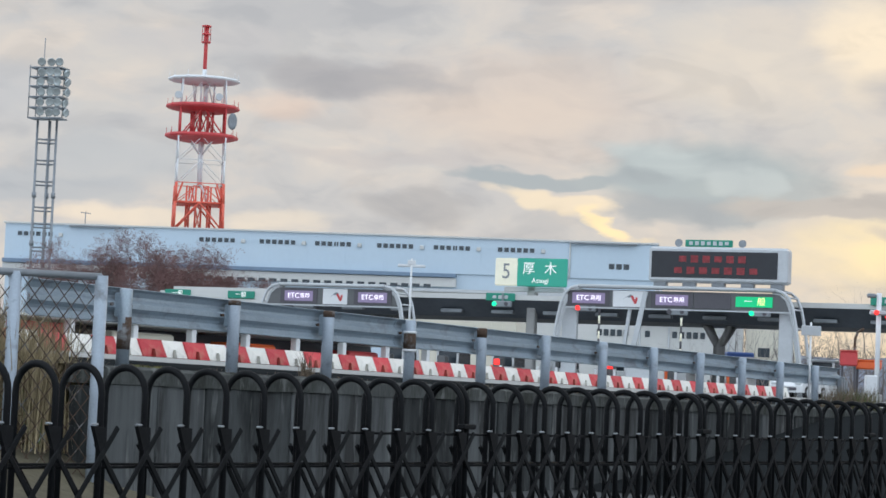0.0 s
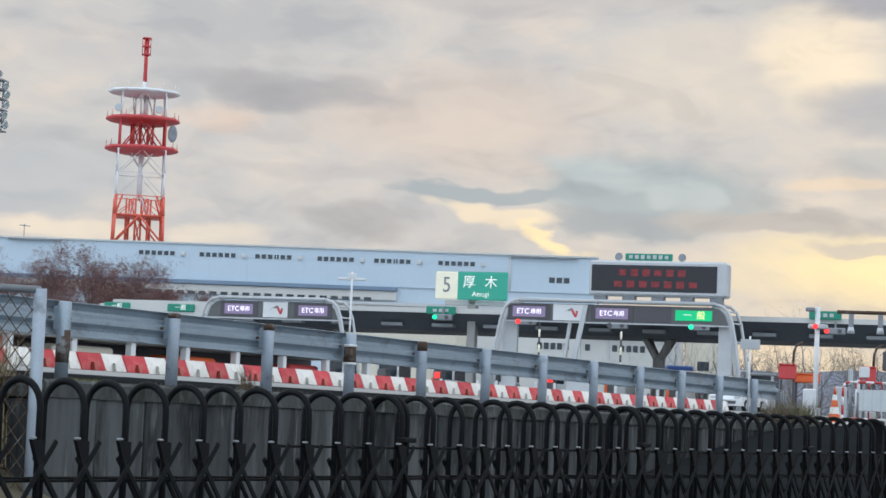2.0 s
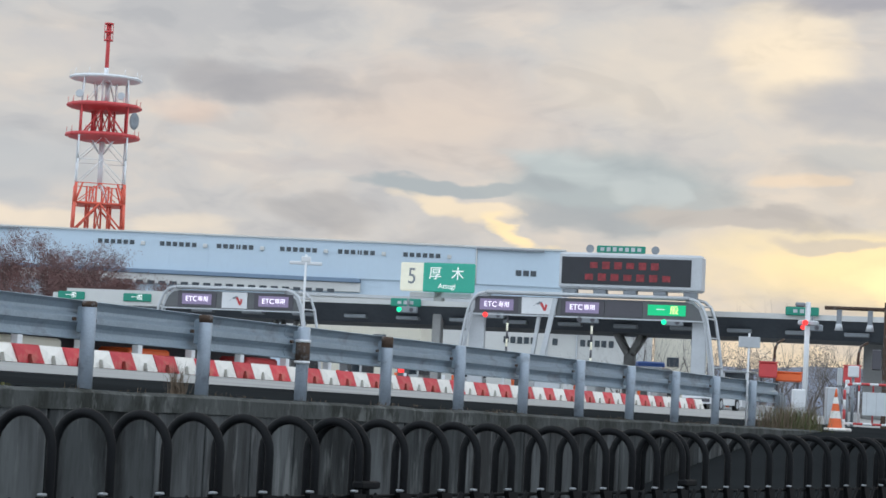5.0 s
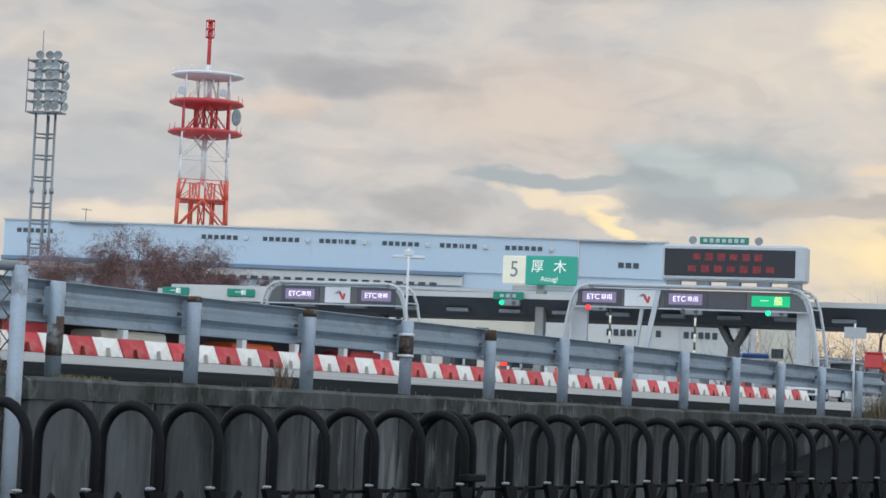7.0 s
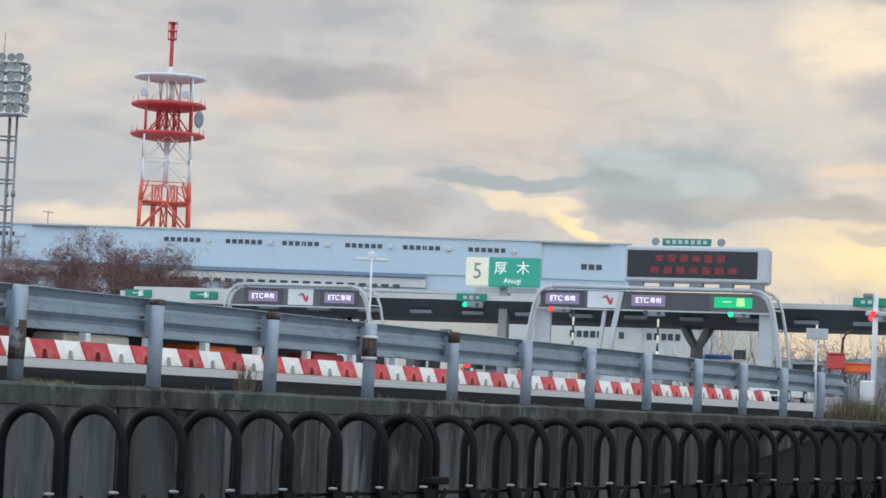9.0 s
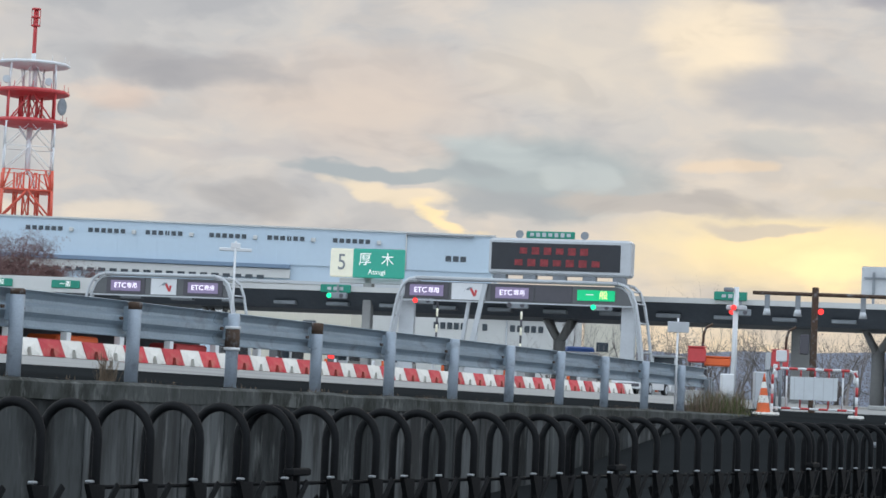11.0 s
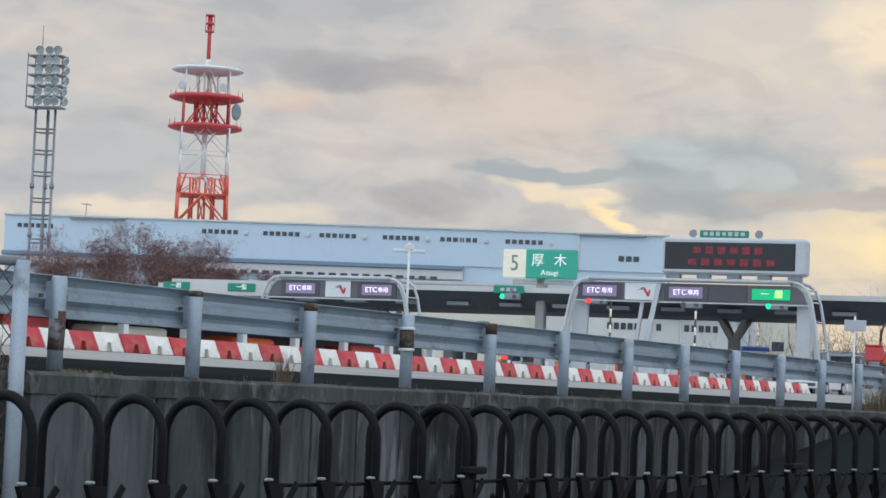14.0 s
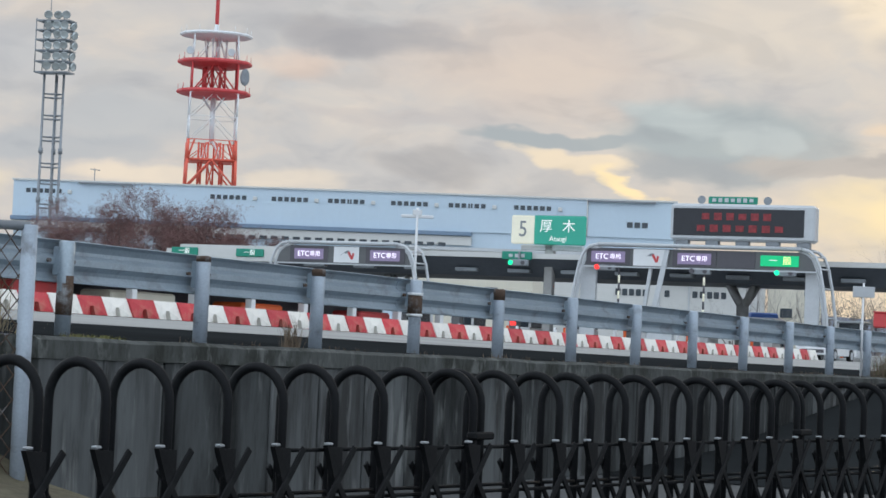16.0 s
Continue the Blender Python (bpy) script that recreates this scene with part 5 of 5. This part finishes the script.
part("top_rail", Mesh().tube([F2 + Vector((0, 0, TOPZ - 0.11)), FX + Vector((0, 0, TOPZ - 0.11))], 0.036, 10), "grey_steel", cf)
wires = Mesh()
fu = (FX - F2).normalized()
flen = (FX - F2).length
step, rise = 0.135, 1.36            # width of a mesh, and its slope
for i in range(-int(TOPZ / step), int((flen + TOPZ) / step)):
    for sgn in (1, -1):
        xa, za = i * step, 0.02
        zb = TOPZ - 0.12
        xb = xa + sgn * (zb - za) / rise
        lo, hi = 0.0, 1.0
        for edge, keep_above in ((0.0, True), (flen, False)):
            f = (edge - xa) / (xb - xa)
            if (xb > xa) == keep_above:
                lo = max(lo, f)
            else:
                hi = min(hi, f)
        if hi - lo < 0.02:
            continue
        ends2 = []
        steps = max(2, int((hi - lo) * 12))
        for k in range(steps + 1):
            f = lo + (hi - lo) * k / steps
            ends2.append(F2 + fu * (xa + (xb - xa) * f) + Vector((0, 0.01 * sgn + rng.uniform(-0.004, 0.004), za + (zb - za) * f)))
        wires.tube(ends2, 0.0048, 4, False)
tagged(part("mesh_wire", wires, "rust", cf), kind="stuff")

# pipe fence with a notice beside the gate's end
pf = thing("pipe_fence", "grey pipe fence with a faded notice tied on", "fence")
Q = [Vector((4.86, 16.3, 0)), Vector((5.25, 16.17, 0)), Vector((6.6, 15.7, 0))]
for q in Q:
    part("post", Mesh().tube([q, q + Vector((0, 0, 1.13))], 0.03, 10), "grey_steel", pf)
for z in (1.12,):
    part("rail", Mesh().tube([Vector((4.5, 16.4, z)), Q[0] + Vector((0, 0, z)), Q[2] + Vector((0, 0, z))], 0.02 if z > 1 else 0.012, 8), "grey_steel", pf)
m = Mesh().box((4.985, 16.22, 0.82), (0.135, 0.008, 0.33), Matrix.Rotation(radians(-18), 3, "Z"), 0.002)
no = part("notice", m, "paper", pf, "faded white notice")
for k in range(5):
    part("text_bar", Mesh().box((4.985, 16.214, 0.92 - 0.045 * k), (0.09, 0.004, 0.012), Matrix.Rotation(radians(-18), 3, "Z")), "frame_grey", no)

# ---------------------------------------------------------------- plants


def blade(m, p, h, lean, w):
    a = rng.uniform(0, 2 * math.pi)
    d = Vector((math.cos(a), math.sin(a), 0))
    s = Vector((-d.y, d.x, 0)) * w
    q = p + d * lean * h * 0.45 + Vector((0, 0, h * 0.6))
    r = p + d * lean * h + Vector((0, 0, h * rng.uniform(0.85, 1.0)))
    m.face([p - s, p + s, q + s * 0.7, q - s * 0.7])
    m.face([q - s * 0.7, q + s * 0.7, r])


def tuft(name, label, spots, n, hmin, hmax, mat, spread, lean=0.5, w=0.004):
    m = Mesh()
    for p in spots:
        for _ in range(n):
            q = Vector(p) + Vector((rng.gauss(0, spread), rng.gauss(0, spread), 0))
            blade(m, q, rng.uniform(hmin, hmax), rng.uniform(0.05, lean), w)
    return tagged(part(name, m, mat), label, "grass", kind="stuff")


spots = []
for k in range(150):
    x = rng.uniform(-8.6, -3.62)
    y = 16.72 + (x + 3.2) * 0.39 + rng.uniform(0.12, 1.9)
    spots.append((x, y, max(0.02, min(0.9, (-0.887 * x + 0.461 * y - 9.6) * 0.35))))
tuft("dry_reeds", "tall dry straw-coloured reeds behind the chain-link fence", spots, 85, 0.5, 1.35, "grass_dry", 0.12, 0.45, 0.006)
tuft("green_weeds", "green weeds on the slope behind the fence", [spots[k] for k in range(0, 150, 3)], 45, 0.2, 0.7, "grass_green", 0.2, 0.6, 0.008)
tuft("dry_grass", "dry grass growing by the pipe fence", [(5.0 + 0.09 * k, 16.5 + rng.uniform(-0.1, 0.5), 0) for k in range(26)], 130, 0.15, 0.72, "grass_dry", 0.14, 0.5, 0.004)
tuft("green_weeds", "green weeds at the foot of the pipe fence", [(4.9 + 0.1 * k, 16.0 + rng.uniform(-0.1, 0.2), 0) for k in range(22)], 40, 0.05, 0.22, "grass_green", 0.1, 0.6, 0.005)
p = on_road(37.9, 10.9, -0.05)
tuft("dry_bush", "dry brown-green bush at the guardrail's end", [(p.x + dx * 0.17, p.y + dx * 0.3, p.z) for dx in range(-2, 4)], 150, 0.2, 0.62, "weed_brown", 0.17, 0.8, 0.004)
tuft("green_weeds", "weeds in the bush at the guardrail's end", [(p.x + dx * 0.2, p.y + dx * 0.3, p.z) for dx in range(-1, 3)], 150, 0.15, 0.52, "grass_green", 0.18, 0.8, 0.005)
p = on_road(18.02, 11.0, -0.02)
tuft("dry_weed", "dry brown weed on the wall's edge", [tuple(p)], 120, 0.10, 0.36, "weed_brown", 0.05, 0.75, 0.003)
p = on_road(14.75, 10.75, -0.02)
tuft("moss_weeds", "low yellow-green weeds at the wall's end", [(p.x + 0.05 * k, p.y + 0.1 * k, p.z) for k in range(-4, 2)], 45, 0.015, 0.06, "moss", 0.06, 0.9, 0.006)
spots = []
for k in range(46):
    q = on_road(rng.uniform(14.2, 38), rng.uniform(10.6, 11.05), -0.01)
    spots.append(tuple(q))
tuft("wall_weeds", "sparse dry weeds along the coping", spots, 8, 0.02, 0.07, "weed_brown", 0.06, 0.9, 0.003)


def branchy(m, p, d, length, r, depth, tips, spread=0.6, taper=0.62):
    """A limb with a few bends that forks until it is a twig."""
    pts, rad = [p], [r]
    q = p.copy()
    for k in range(3):
        d = (d + Vector((rng.gauss(0, 0.13), rng.gauss(0, 0.13), rng.gauss(0.04, 0.1)))).normalized()
        q = q + d * length / 3
        pts.append(q.copy()), rad.append(r * (1 - 0.42 * (k + 1) / 3))
    m.tube(pts, rad, 6 if r > 0.03 else 4, False)
    tips.append(q.copy())
    if depth == 0:
        return
    for _ in range(rng.choice((2, 3, 3))):
        e = (d + Vector((rng.gauss(0, spread), rng.gauss(0, spread), rng.gauss(0.1, spread * 0.6)))).normalized()
        branchy(m, pts[rng.choice((2, 3))], e, length * rng.uniform(0.6, 0.85), rad[-1] * taper, depth - 1, tips, spread, taper)


def leaf_cloud(m, tips, n, size, spread):
    for t in tips:
        for _ in range(n):
            c = t + Vector((rng.gauss(0, spread), rng.gauss(0, spread), rng.gauss(0, spread * 0.8)))
            a, b = Vector((rng.gauss(0, 1), rng.gauss(0, 1), rng.gauss(0, 1))).normalized() * size, Vector((rng.gauss(0, 1), rng.gauss(0, 1), rng.gauss(0, 1))).normalized() * size
            m.face([c, c + a, c + a * 0.6 + b, c + b * 0.5])
            if size == 0.065:       # small sprays of three leaves
                for o in (a * 1.9 + b, b * 2.1 - a):
                    m.face([c + o, c + o + b, c + o + b * 0.6 - a, c + o - a * 0.5])


def tree(x, y, z, height, label, leaves, size, spread, depth=4, lean=(0, 0), trunk=None, taper=0.62, wide=1.0):
    t = thing("tree", label, "tree", pose(x, y, z), "trees")
    m, tips = Mesh(), []
    d0 = Vector((lean[0], lean[1], 1)).normalized()
    branchy(m, Vector((0, 0, -0.1)), d0, height * 0.34, trunk or height * 0.022, depth, tips, 0.5, taper)
    if leaves:
        k = height / max(q.z for q in tips)
        m.v = [(x * k * wide, y * k * wide, z * k) for x, y, z in m.v]
        tips = [Vector((q.x * k * wide, q.y * k * wide, q.z * k)) for q in tips]
    part("trunk", m, "bark", t)
    if leaves:
        c = Mesh()
        leaf_cloud(c, tips, leaves, size, spread)
        part("crown", c, "leaf_red", t, "thin russet leaves")
    return t


for x, y, top, lv, wd in ((-26.6, 160, 9.9, 8, 1.0), (-25.0, 161, 11.3, 9, 1.1), (-23.4, 160, 11.9, 9, 1.15), (-21.7, 161.5, 11.5, 11, 1.1), (-20.1, 160, 10.6, 13, 1.0),
                      (-18.6, 161, 9.9, 14, 0.9), (-16.9, 160, 9.5, 14, 0.85), (-14.9, 160, 9.2, 14, 0.75), (-13.7, 161, 9.0, 13, 0.7), (-22.6, 164, 11.4, 10, 1.1), (-24.2, 163, 11.0, 9, 1.1)):
    p = Vector((x, y, 0))
    z = road_z(p.dot(U), p.dot(NV))
    tree(x, y, z, top - z, "sparse russet-leaved autumn tree beyond the toll plaza", lv, 0.065, 0.28, 6, (0, 0), 0.2, 0.86, wd)
rng.seed(21)
tree(10.8, 34.6, 0.98, 4.4, "bare leafless tree beside the access road", 0, 0, 0, 7, (-0.03, 0.0), 0.085, 0.9)
tree(12.4, 36.0, 0.98, 3.6, "bare leafless tree beside the access road", 0, 0, 0, 6, (-0.05, 0.0), 0.06, 0.9)

# far woods, hills
m = Mesh()
for k in range(110):
    x = 20 + k * 0.6
    tips = []
    branchy(m, Vector((x + rng.uniform(-1, 1), 168 + rng.uniform(-6, 6), 0)), Vector((0, 0, 1)), rng.uniform(2.6, 4.0), 0.16, 4, tips, 0.45)
tagged(part("far_trees", m, "leaf_dark"), "bare winter trees behind the toll plaza", "trees", kind="stuff")
m = Mesh()
for k in range(64):
    x = 19 + k * 1.0
    top = 6.3 + 1.3 * noise.noise(Vector((k * 0.37, 7.1, 0))) + rng.uniform(-0.4, 0.4)
    tips = [Vector((x + rng.uniform(-0.8, 0.8), 190 + rng.uniform(-6, 6), 1.2 + (top - 1.2) * i / 6)) for i in range(7)]
    leaf_cloud(m, tips, 170, 0.1, 0.6)
tagged(part("far_woods", m, "leaf_dark"), "dark winter woodland beyond the plaza", "woods", kind="stuff")
m = Mesh()
pts = []
for k in range(61):
    a = radians(-30 + k * 1.5)
    h = 44 + 22 * noise.noise(Vector((k * 0.21, 3.3, 0))) + 8 * noise.noise(Vector((k * 0.9, 1.1, 0)))
    pts.append((a, max(h, 8)))
for (a, h), (b, g2) in zip(pts, pts[1:]):
    m.face([(1700 * math.sin(a), 1700 * math.cos(a), -5), (1700 * math.sin(b), 1700 * math.cos(b), -5), (1750 * math.sin(b), 1750 * math.cos(b), g2), (1750 * math.sin(a), 1750 * math.cos(a), h)])
tagged(part("distant_hills", m, "hill"), "low hazy blue-grey hills on the horizon", "hills", kind="structure")

up = thing("utility_pole", "grey concrete utility pole with crossarms behind the plaza", "pole", pose(24.2, 150, 0))
part("pole", Mesh().tube([(0, 0, 0), (0, 0, 8.2)], [0.16, 0.11], 8), "concrete", up)
for z in (7.7, 6.9):
    part("crossarm", Mesh().box((0, 0, z), (1.7, 0.1, 0.1)), "grey_steel", up)
part("transformer", Mesh().tube([(-0.35, 0, 6.1), (-0.35, 0, 6.7)], 0.22, 10), "grey_steel", up)
